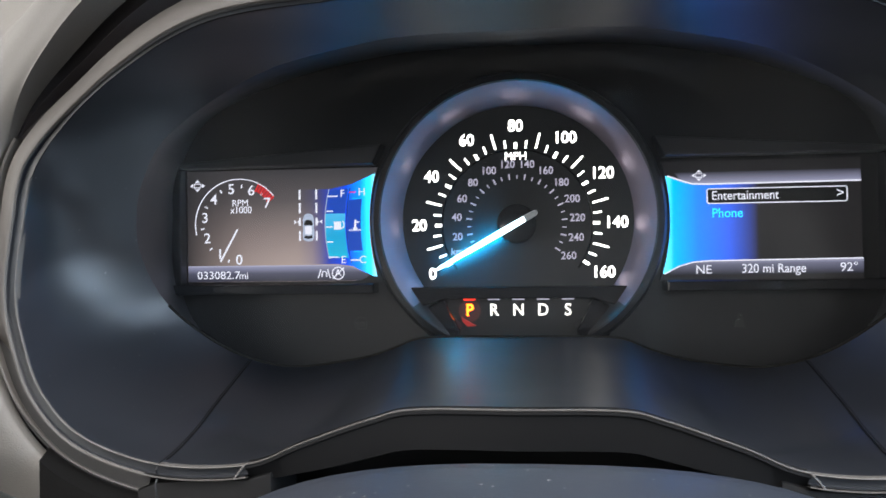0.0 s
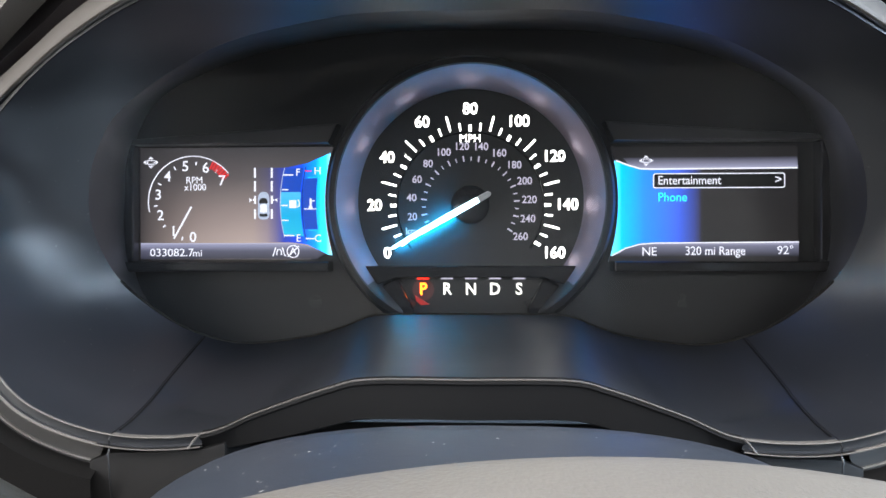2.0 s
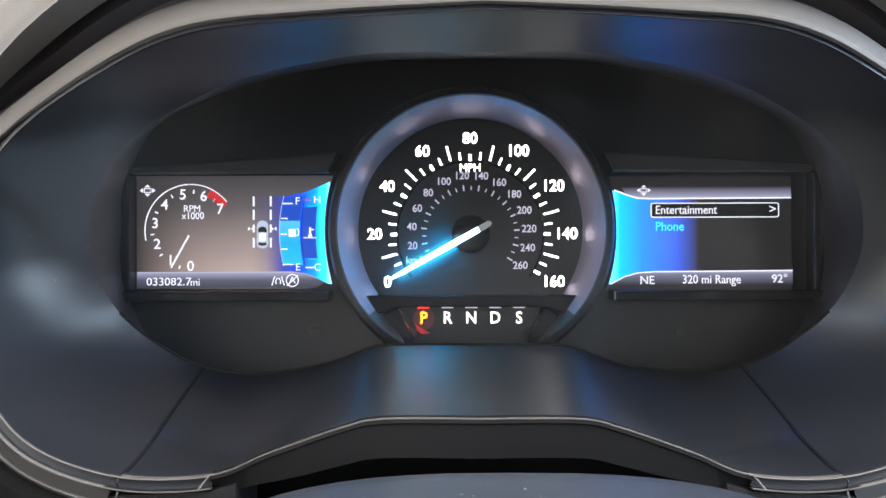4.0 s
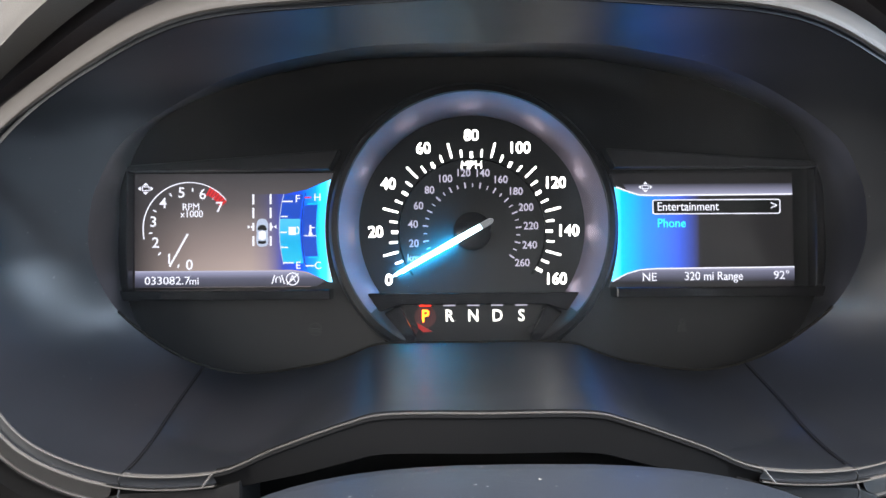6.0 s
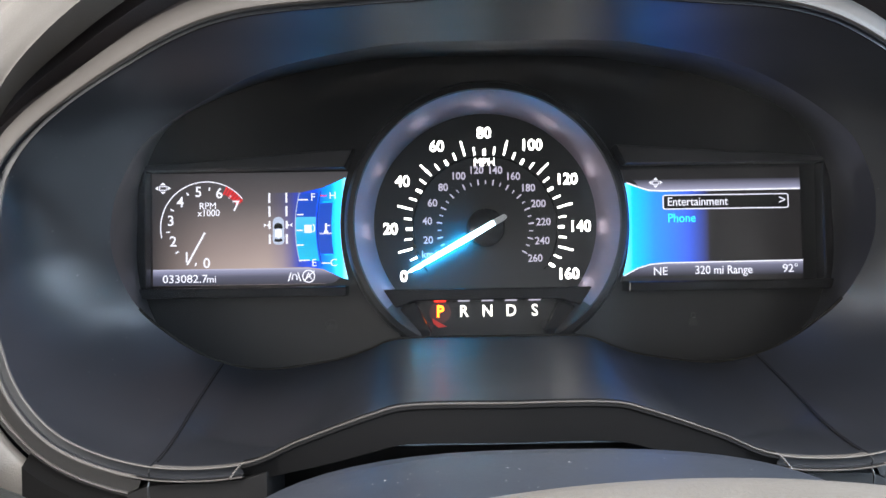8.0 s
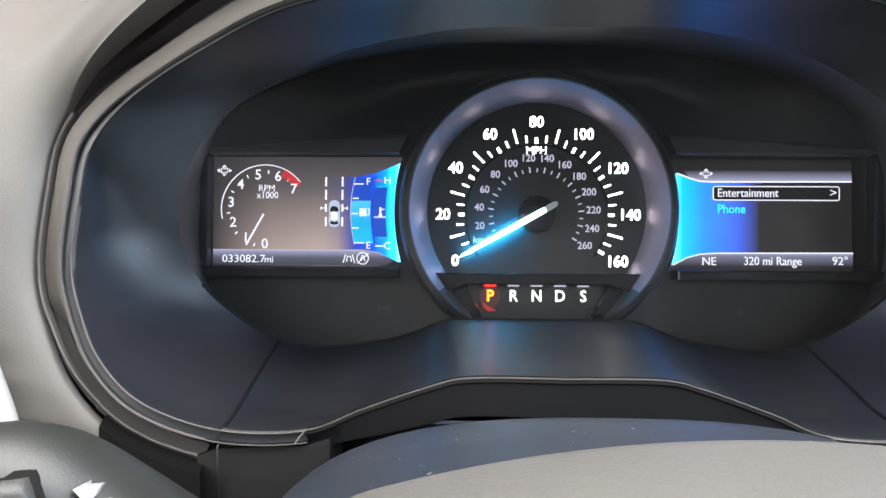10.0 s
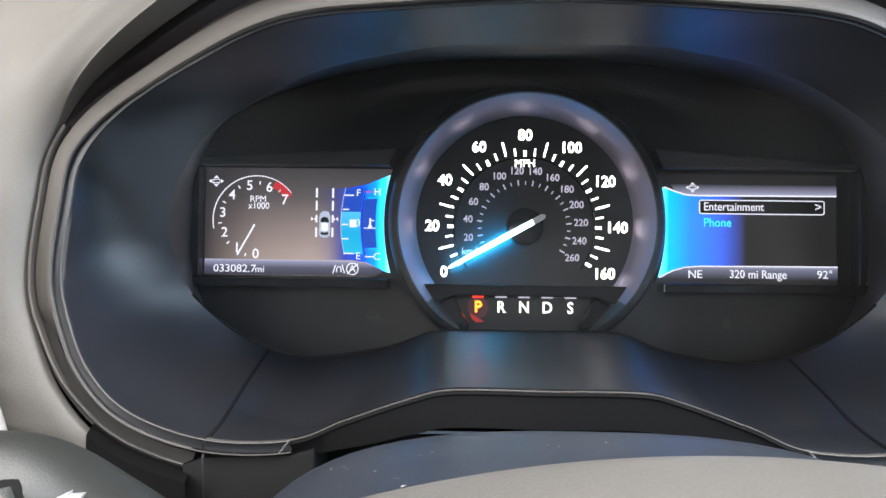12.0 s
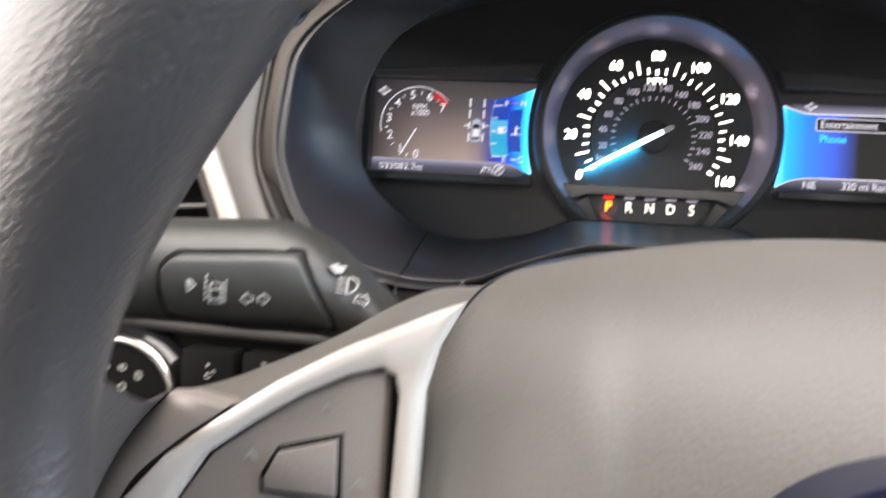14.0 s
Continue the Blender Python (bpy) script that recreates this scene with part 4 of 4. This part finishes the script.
# airbag cover: a pillow that rolls from its back edge over the top to the front
ROLL = smooth_curve([(0, -.206, .9376), (0, -.212, .9398), (0, -.221, .9405), (0, -.238, .9372), (0, -.262, .9265), (0, -.283, .909), (0, -.295, .887), (0, -.300, .86), (0, -.299, .83), (0, -.292, .80)], 40)


def cover_point(dx, k, drop=0.0):
    p = ROLL[k]
    front = min(1.0, max(0.0, (k - 8) / 18))
    ridge = .0016 - .0042 / (1 + math.exp((abs(dx) - .0700) / .0015)) + .0016 / (1 + math.exp((abs(dx) - .0925) / .0016))
    return Vector((WX + dx, p.y + 1.8 * dx * dx * front - ridge * front + drop * front, p.z - 1.65 * dx * dx * (1 - .55 * front) - drop * (1 - front)))


HALF = .1115


def half_at(k):
    return HALF - .028 * max(0.0, 1 - k / 22)


rows = []
for k in range(41):
    row = []
    for j in range(-36, 37):
        dx = half_at(k) * j / 36
        over = max(0.0, (abs(dx) - half_at(k) + .005) / .005)
        row.append(cover_point(dx, k, .0022 * over * over))
    rows.append([row[0] + Vector((0, .012, -.004))] + row + [row[-1] + Vector((0, .012, -.004))])
own(wheel, part("airbag_cover", sheet(rows), HUB, wheel, "grey grained airbag cover with rounded top"))
for q in (-1, 1):
    own(wheel, part("cover_joint", tube([cover_point(q * (half_at(k) + .0006), k, .0028) for k in range(7, 41)], .0008, 6), FACE, wheel, "dark joint beside the airbag cover"))
own(wheel, part("badge", sheet([outline(.048, .024, .024, WX, .8785, y, power=2) for y in (-.288, -.3025)] + [outline(.0465, .0226, .0226, WX, .8785, -.3035, power=2)], closed_v=True, cap=True), BLUEBADGE, wheel, "deep blue enamel oval badge"))
own(wheel, part("badge_ring", sheet([outline(.0445 - .0008 * i, .0212 - .0008 * i, .0212 - .0008 * i, WX, .8785, y, power=2) for i, y in ((0, -.3033), (0, -.3044), (2, -.3044), (2, -.3033))], closed_v=True), BEZEL, wheel, "silver line of the badge"))


# spokes: grey shell, silver bezel, switch bed and buttons, on both sides
def swap(points, q):
    near = [(-.055 + (x + .055) * .90, .932 + (z - .932) * .90) for x, z in points]
    return [(x if q < 0 else 2 * WX - x, z) for x, z in near]


SPOKE = [(-.059, -.211, .9228, -.2360), (-.074, -.213, .9212, -.2480), (-.086, -.214, .9195, -.2745), (-.098, -.216, .9140, -.2745), (-.113, -.220, .9045, -.2745), (-.128, -.226, .8970, -.2745),
         (-.138, -.235, .8925, -.2755), (-.142, -.250, .8920, -.2785), (-.140, -.2620, .8935, -.2720), (-.136, -.2670, .8950, -.2740)]
for q in (-1, 1):
    rows = []
    for j in range(61):
        u = j / 60 * (len(SPOKE) - 1)
        k = min(int(u), len(SPOKE) - 2)
        a = smooth_curve([p[:3] for p in SPOKE], 60)[j]
        yf = SPOKE[k][3] + (SPOKE[k + 1][3] - SPOKE[k][3]) * (u - k)
        turn_in = max(0.0, min(1.0, u - 4.5)) * (.9 - .13 * max(0.0, min(3.0, u - 6)))
        deep = 1 - .75 * max(0.0, min(1.0, (u - 5.5) / 2))
        prof = [(a.y + .022 * deep, -.009), (a.y + .010 * deep, -.002), (a.y + .004 * deep, -.0004), (a.y, 0.0), (a.y * .7 + yf * .3, -.0012), (a.y * .35 + yf * .65, -.0032), (a.y * .12 + yf * .88, -.0056), (yf + .0012, -.0074), (yf, -.0098)]
        prof += [(yf, -.0098 - .006 * i) for i in range(1, 15)]
        rows.append([Vector((WX + q * (WX - a.x + turn_in * max(0.0, min(.05, -dz - .004))), y, a.z + dz)) for y, dz in prof])
    own(wheel, part("spoke", sheet(rows), HUB, wheel, "grey grained spoke shell"))
    # the leather that runs from the rim into the spoke, down to a dark joint
    rim_line = smooth_curve([(-.1275, -.3170, .9075), (-.1285, -.3185, .8960), (-.1295, -.3195, .8820), (-.1300, -.3195, .8600), (-.1300, -.3190, .8350)], 24)
    joint_line = smooth_curve([(-.1355, -.2760, .8960), (-.1440, -.2760, .8870), (-.1525, -.2755, .8745), (-.1610, -.2745, .8580), (-.1660, -.2735, .8350)], 24)
    root = [[a.lerp(b, u / 10) + Vector((.0012 * math.sin(math.pi * u / 10), 0, -.0030 * math.sin(math.pi * u / 10))) for u in range(11)] for a, b in zip(rim_line, joint_line)]
    root.insert(0, [p + Vector((-.0014, .0010, -.0002)) for p in root[0]])
    root.insert(0, [p + Vector((-.0080, .0060, -.0040)) for p in root[0]])
    if q > 0:
        root = [[Vector((2 * WX - p.x, p.y, p.z)) for p in r] for r in root]
    own(wheel, part("rim_sleeve", sheet(root), LEATHER, wheel, "black leather where the rim meets the spoke"))
    own(wheel, part("sleeve_joint", tube([r[-1] for r in root[1:]], .0007, 6), GAP, wheel, "dark joint at the leather's edge"))
    outer = [(-.0815, .838), (-.0812, .875), (-.0808, .898), (-.0780, .9090), (-.0725, .9195), (-.0790, .9170), (-.0900, .9118), (-.1010, .9066), (-.1150, .8985), (-.1280, .8892), (-.1415, .8790), (-.1520, .8670), (-.1570, .8500), (-.1575, .838)]
    inner = [(-.1440, .838), (-.1440, .8500), (-.1410, .8640), (-.1310, .8800), (-.1195, .8885), (-.1080, .8960), (-.0980, .9010), (-.0900, .9035), (-.0872, .9020), (-.0860, .898), (-.0862, .875), (-.0865, .838)]
    cheek_line = smooth_curve([(x, -.2818, z) for x, z in swap([(-.1270, .8910), (-.1400, .8810), (-.1510, .8690), (-.1560, .8500), (-.1565, .838)], -1)], 24)
    cheek = [[a.lerp(b, u / 8) + Vector((0, -.0016 * math.sin(math.pi * u / 8), .0006 * math.sin(math.pi * u / 8))) for u in range(9)] for a, b in zip(joint_line, cheek_line)]
    cheek.insert(0, [p + Vector((.0002, .0030, .0004)) for p in cheek[0]])
    cheek.insert(0, [p + Vector((.0, .0120, -.0020)) for p in cheek[0]])
    if q > 0:
        cheek = [[Vector((2 * WX - p.x, p.y, p.z)) for p in r] for r in cheek]
    own(wheel, part("spoke_cheek", sheet(cheek), BUTTON, wheel, "brown-grey shell between the leather and the silver bezel"))
    own(wheel, part("spoke_bezel", plate(swap(outer + inner, q), -.2827, -.2742, .0021), BEZEL, wheel, "satin silver spoke bezel"))
    own(wheel, part("bezel_bed", plate(swap([(-.0855, .9035), (-.098, .9020), (-.120, .890), (-.132, .881), (-.145, .864), (-.145, .838), (-.0855, .838)], q), -.2759, -.2747), GLOSS, wheel))
    own(wheel, part("switch_bed", plate(swap([(-.0888, .9030), (-.0955, .9020), (-.1082, .8960), (-.1200, .8880), (-.1304, .8800), (-.1396, .8660), (-.1410, .852), (-.118, .842), (-.089, .842)], q), -.2807, -.2752, .0020), BUTTON, wheel, "brown-grey switch pad"))
    own(wheel, part("button_well", plate(swap([(-.0985, .8878), (-.1140, .8835), (-.1178, .8765), (-.1175, .8722), (-.0980, .8718)], q), -.2812, -.2787, .0004), GLOSS, wheel))
    own(wheel, part("switch_button", plate(swap([(-.0995, .8865), (-.1133, .8824), (-.1164, .8762), (-.1162, .8734), (-.0992, .8732)], q), -.2829, -.2797, .0008), BUTTON, wheel, "grey press button"))
    for x, z in ((-.1025, .8930), (-.1205, .8800), (-.0945, .8760)):
        own(wheel, part("switch_arrow", plate(swap([(x - .0018, z - .0008), (x, z + .0018), (x + .0018, z - .0002), (x, z + .0004)], q), -.2811, -.2805), PRINT, wheel, smooth=False))


# ---- turn signal stalk ----
lever = thing("turn_signal_stalk", (-.085, -.178, .900), "dark grey turn signal stalk with pale printed icons", "stalk")


def stalk_front(x):
    return -.197 + .52 * (x + .114)


LEVER = [(-.072, .880, .890), (-.090, .888, .899), (-.1016, .895, .909), (-.1166, .897, .9238), (-.1282, .8995, .9335), (-.139, .9005, .9375), (-.150, .9010, .9372), (-.169, .9030, .9360), (-.21, .904, .934), (-.25, .904, .932), (-.262, .912, .929)]
SPAN = [tuple(p) for p in smooth_curve(LEVER, 80)]
ROUND, FLAT = 1.15, 1.0


def stalk_skin(x, z):
    """How far behind its front line the lever's skin lies at x, z."""
    lo, hi = min(SPAN, key=lambda p: abs(p[0] - x))[1:]
    u = min(.98, abs((z - (lo + hi) / 2) / ((hi - lo) / 2)))
    return .017 * (1 - math.sqrt(1 - u ** (2 / FLAT)) ** ROUND)


rows = []
for x, lo, hi in SPAN:
    row = []
    for k in range(36):
        b = 2 * math.pi * k / 36
        cb, sb = math.cos(b), math.sin(b)
        row.append((x, stalk_front(x) + .017 - .017 * math.copysign(abs(cb) ** ROUND, cb), (lo + hi) / 2 + (hi - lo) / 2 * math.copysign(abs(sb) ** FLAT, sb)))
    rows.append(row)
own(lever, part("lever", sheet(rows, closed_v=True, cap=True), STALK, lever, "dark grained lever"))


def on_stalk(name, points, lift, depth, mat, label="", bevel=0.0):
    bm = plate(points, -lift, depth - lift, bevel)
    for v in bm.verts:
        v.co.y += stalk_front(v.co.x) + stalk_skin(v.co.x, v.co.z)
        v.co.x += .0020
    own(lever, part(name, bm, mat, lever, label, smooth=bevel > 0))


def stalk_line(name, points, width, lift=.0030):
    fine = [tuple(Vector(p).lerp(Vector(q), f / 4)) for p, q in zip(points, points[1:]) for f in range(4)] + [points[-1]]
    bm = strip(fine, width * .8, -lift, .0008)
    for v in bm.verts:
        v.co.y += stalk_front(v.co.x) + stalk_skin(v.co.x, v.co.z)
        v.co.x += .0020 if lift < .001 else .0014
    own(lever, part(name, bm, PRINT, lever, smooth=False))


def paddle_skin(grow, lift, drop):
    """The paddle's bowed front: its upper and lower edges as curves along x, set off by grow, with rolled edges."""
    rows = []
    for j in range(41):
        f = j / 40
        x = -.1668 - grow + (.0455 + 2 * grow) * f
        left = max(0.0, 1 - (f / .11)) ** 2
        right = max(0.0, (f - .78) / .22)
        top = .9252 + .0034 * f - .0062 * left - .0235 * right + grow
        low = .9043 + .0030 * max(0.0, 1 - f / .2) ** 2 - .0010 * f - grow
        row = []
        for k in range(17):
            g = k / 16
            z = low + (max(top, low + .0006) - low) * g
            edge = max(0.0, 1 - min(g, 1 - g) / .10, 1 - min(f, 1 - f) / .035)
            row.append((x, stalk_front(x) + stalk_skin(x, z) - lift + drop * edge ** 2, z))
        rows.append(row)
    return sheet(rows)


own(lever, part("paddle", paddle_skin(0.0, .0024, .0026), STALK, lever, "raised paddle of the stalk"))
own(lever, part("paddle_shadow", paddle_skin(.0013, .0004, .0006), GAP, lever))
stalk_line("lane_icon", [(-.1600, .9178), (-.1600, .9141), (-.1583, .9160), (-.1600, .9178)], .0005)
for x0, z0, x1, z1 in ((-.1553, .9195, -.1560, .9113), (-.1504, .9180, -.1511, .9107)):
    for f in range(5):
        g = f / 5
        stalk_line("lane_dash", [(x0 + (x1 - x0) * g, z0 + (z1 - z0) * g), (x0 + (x1 - x0) * (g + .14), z0 + (z1 - z0) * (g + .14))], .00042)
stalk_line("lane_car", [(-.1543, .9170), (-.1515, .9170), (-.1520, .9108), (-.1550, .9110), (-.1543, .9170)], .00048)
stalk_line("lane_car", [(-.1538, .9152), (-.1520, .9152)], .0009)
stalk_line("lane_car", [(-.1542, .9122), (-.1524, .9122)], .0009)
for q in (-1, 1):
    cx = -.1430 + q * .0021
    stalk_line("wash_arrow", [(cx + q * .0017, .9126), (cx, .9144), (cx, .9135), (cx - q * .0014, .9135), (cx - q * .0014, .9117), (cx, .9117), (cx, .9108), (cx + q * .0017, .9126)], .00045)
stalk_line("beam_icon", arc(-.1188, .9177, .0024, -80, 80, 10) + [(-.1192, .9202), (-.1192, .9152), (-.1184, .9153)], .0006, .0008)
for f in range(4):
    stalk_line("beam_ray", [(-.1218, .9200 - .0014 * f), (-.1200, .9197 - .0014 * f)], .0006, .0008)
on_stalk("beam_arrow", [(-.1249, .9238), (-.1232, .9246), (-.1230, .9239), (-.1206, .9236), (-.1212, .9214), (-.1228, .9217), (-.1226, .9211)], .0008, .002, PRINT)
stalk_line("beam_arrow", [(-.1125, .9126), (-.1135, .9114), (-.1138, .9122), (-.1166, .9128), (-.1160, .9148), (-.1140, .9143), (-.1138, .9150), (-.1125, .9126)], .0005, .0008)

vent = thing("air_vent", (-.25, -.12, .93), "black louvred air vent with a bright trim strip", "air vent")
own(vent, part("trim_strip", tube(smooth_curve([(-.2168, -.128, 1.005), (-.2048, -.130, .9785), (-.1938, -.131, .9535), (-.1838, -.131, .929), (-.1796, -.130, .914)], 24), .0042), SILVER, vent, "satin silver trim strip"))
own(vent, part("strip_flank", tube(smooth_curve([(-.2218, -.1265, 1.005), (-.2098, -.1285, .9785), (-.1985, -.1295, .9535), (-.1885, -.1295, .929), (-.1835, -.1285, .914)], 24), .0040), CHANNEL, vent, "brown-grey flank of the strip"))
own(vent, part("vent_box", plate([(-.34, .905), (-.191, .905), (-.195, .928), (-.206, .952), (-.216, .977), (-.226, 1.005), (-.232, 1.03), (-.34, 1.03)], -.070, -.05), GAP, vent, "dark inside of the vent"))
for i in range(8):
    z = .911 + .0135 * i
    x1 = -.190 - .024 * (z - .925) / .045
    line = [(-.335 + (x1 + .335) * f, -.131, z - .001 + .0062 * f * f) for f in (0, .2, .4, .55, .7, .8, .9, 1)]
    own(vent, part("slat", sheet([[(x, y, h + .0007), (x - .16 * (x + .335), y + .040, h + .006), (x - .16 * (x + .335), y + .040, h + .0046), (x, y, h - .0009)] for x, y, h in line], closed_v=True, cap=True), SWITCH, vent))
    # grey far paler than the slat paints the highlight along its edge
    own(vent, part("slat_edge", tube(line, .0011, 8), SLAT, vent, "glossy front edge, its highlight put into the grey"))

# ---- light switch and buttons beside the column ----
knob = thing("headlight_knob", (-.233, -.10, .858), "round black headlight switch with a chrome ring", "knob")
KX, KZ, KY = -.233, .858, -.134


def disc(profile, n=56):
    rows = []
    for i in range(n):
        a = 2 * math.pi * i / n
        rows.append([(KX + r * math.cos(a), y, KZ + r * math.sin(a)) for r, y in profile])
    return sheet(rows, closed_u=True)


own(knob, part("bezel", disc([(.0345, -.095), (.0345, KY + .016), (.0325, KY + .008), (.0285, KY + .004), (.0275, KY + .006)]), GLOSS, knob, "gloss black surround"))
own(knob, part("chrome_ring", disc([(.0282, -.095)] + [(.0260 + .0022 * math.cos(radians(a)), KY + .003 - .0030 * math.sin(radians(a))) for a in range(0, 181, 15)]), CHROME, knob, "bright chrome ring"))
own(knob, part("dial_face", disc([(.0242, KY + .003), (.0236, KY + .0018), (.0002, KY + .0012)]), SWITCH, knob))
for a in range(0, 360, 45):
    x, z = -.2228 + .0012 * math.cos(radians(a)), .8695 + .0012 * math.sin(radians(a))
    own(knob, part("lamp_icon", strip([(x, z), (x + .0010 * math.cos(radians(a)), z + .0010 * math.sin(radians(a)))], .0004, KY + .0008), PRINT, knob, smooth=False))
    x, z = -.2300 + .0014 * math.cos(radians(a)), .8640 + .0014 * math.sin(radians(a))
    own(knob, part("lamp_icon", strip([(x, z), (x + .0007 * math.cos(radians(a)), z + .0007 * math.sin(radians(a)))], .0006, KY + .0008), PRINT, knob, smooth=False))
own(knob, part("lamp_icon", strip(arc(-.2228, .8695, .0009, 0, 360, 12), .0004, KY + .0008), PRINT, knob, smooth=False))
own(knob, part("lamp_icon", strip(arc(-.2300, .8640, .0013, 0, 360, 12), .0005, KY + .0008), PRINT, knob, smooth=False))
own(knob, part("lamp_icon", strip(arc(-.2300, .8722, .0013, -90, 90, 10) + [(-.2303, .8735), (-.2303, .8709), (-.2300, .8709)], .0005, KY + .0008), PRINT, knob, smooth=False))
for f in range(3):
    own(knob, part("lamp_ray", strip([(-.2322, .8731 - .0009 * f), (-.2308, .8731 - .0009 * f)], .0004, KY + .0008), PRINT, knob, smooth=False))
    own(knob, part("lamp_icon", strip([(-.2385 + .0012 * f, .8728), (-.2385 + .0012 * f, .8712)], .0006, KY + .0008), PRINT, knob, smooth=False))
switches = thing("switch_panel", (-.17, -.10, .868), "dark dash switch panel with two buttons", "switch panel")
own(switches, part("panel", block(-.262, -.10, -.122, -.088, .80, .892, .004, 3), LOWER, switches, "dark panel"))
own(switches, part("panel_edge", tube([(-.262, -.124, .8935), (-.20, -.126, .8905), (-.15, -.125, .8895), (-.105, -.122, .889)], .0032, 10), CHANNEL, switches, "brown-grey ledge over the switches"))
for x0, x1 in ((-.203, -.1795), (-.1765, -.1525)):
    own(switches, part("button", block(x0, x1, -.1355, -.118, .852, .8835, .0016, 2), SWITCH, switches, "dark press button"))
own(switches, lettering("button_text", "TCS", -.1645, -.1357, .8783, .0040, PRINT, switches, .00004))
own(switches, lettering("button_text", "OFF", -.1645, -.1357, .8745, .0040, PRINT, switches, .00004))
own(switches, part("button_icon", strip(arc(-.1905, .8725, .0012, 60, 330, 10), .0005, -.1359), PRINT, switches, smooth=False))
own(switches, part("button_icon", strip([(-.1895, .8735), (-.1880, .8750), (-.1875, .8735)], .0005, -.1359), PRINT, switches, smooth=False))
own(switches, part("button_icon", strip([(-.1915, .8768), (-.1903, .8768)], .0011, -.1359), PRINT, switches, smooth=False))


# ---- pieces that belong to a part hang under it ----
def kin(top, *names):
    return [o for o in top.children if o.name.split(".")[0] in names]


def middle(ob):
    return sum((v.co.x for v in ob.data.vertices)) / len(ob.data.vertices)


def under(top, holder, *names):
    """Hangs the named parts of a thing under the nearest of its parts called holder."""
    hosts = [(middle(o), o) for o in kin(top, holder)]
    for o in kin(top, *names):
        x = middle(o)
        o.parent = min(hosts, key=lambda h: abs(h[0] - x))[1]
        o.matrix_parent_inverse = Matrix.Identity(4)


under(dash, "instrument_cowl", "seam", "seam_edge", "inner_step", "inner_edge")
under(dash, "trim_end", "trim_end_edge")
under(dash, "cowl_lip", "lip_edge", "lip_edge_end")
under(cluster, "dial_plate", "speed_mark", "speed_number", "metric_number", "metric_mark", "unit_label", "inner_ring")
under(cluster, "needle", "needle_underside", "needle_cap", "needle_hub")
under(cluster, "gear_panel", "gear_letter", "gear_window", "gear_halo")
under(cluster, "face", "warning_print")
under(cluster, "lens", "lens_seal")
under(left, "rev_arc", "red_zone", "red_line", "rev_number", "rev_mark", "rev_needle", "rev_label")
under(left, "gauge_ground", "fuel_shade", "fuel_bar", "fuel_edge", "gauge_divider", "temperature_bar", "temperature_edge", "gauge_mark", "gauge_letter", "pump_icon", "pump_hose", "thermometer_icon", "thermometer_bulb", "thermometer_wave")
under(left, "status_bar", "odometer", "odometer_unit", "lane_keep_icon", "lane_keep_car", "stop_start_icon", "stop_start_letter", "stop_start_bar")
under(left, "car_icon", "car_glass", "car_roof", "lane_arrow", "lane_dash")
under(left, "panel", "pad_icon", "pad_arrow")
under(right, "menu_frame", "menu_fill", "menu_text")
under(right, "top_bar", "top_line", "pad_icon", "pad_arrow")
under(right, "low_bar", "low_line", "readout")
under(wheel, "rim", "stitching", "pucker", "rim_sleeve", "sleeve_joint")
under(wheel, "airbag_cover", "cover_joint")
under(wheel, "badge", "badge_ring")
under(wheel, "spoke", "spoke_cheek", "spoke_bezel", "bezel_bed", "switch_bed", "button_well", "switch_button", "switch_arrow")
under(lever, "paddle", "paddle_shadow", "lane_icon", "lane_dash", "lane_car", "wash_arrow")
under(lever, "lever", "beam_icon", "beam_ray", "beam_arrow")
under(knob, "dial_face", "lamp_icon", "lamp_ray")
under(switches, "button", "button_text", "button_icon")
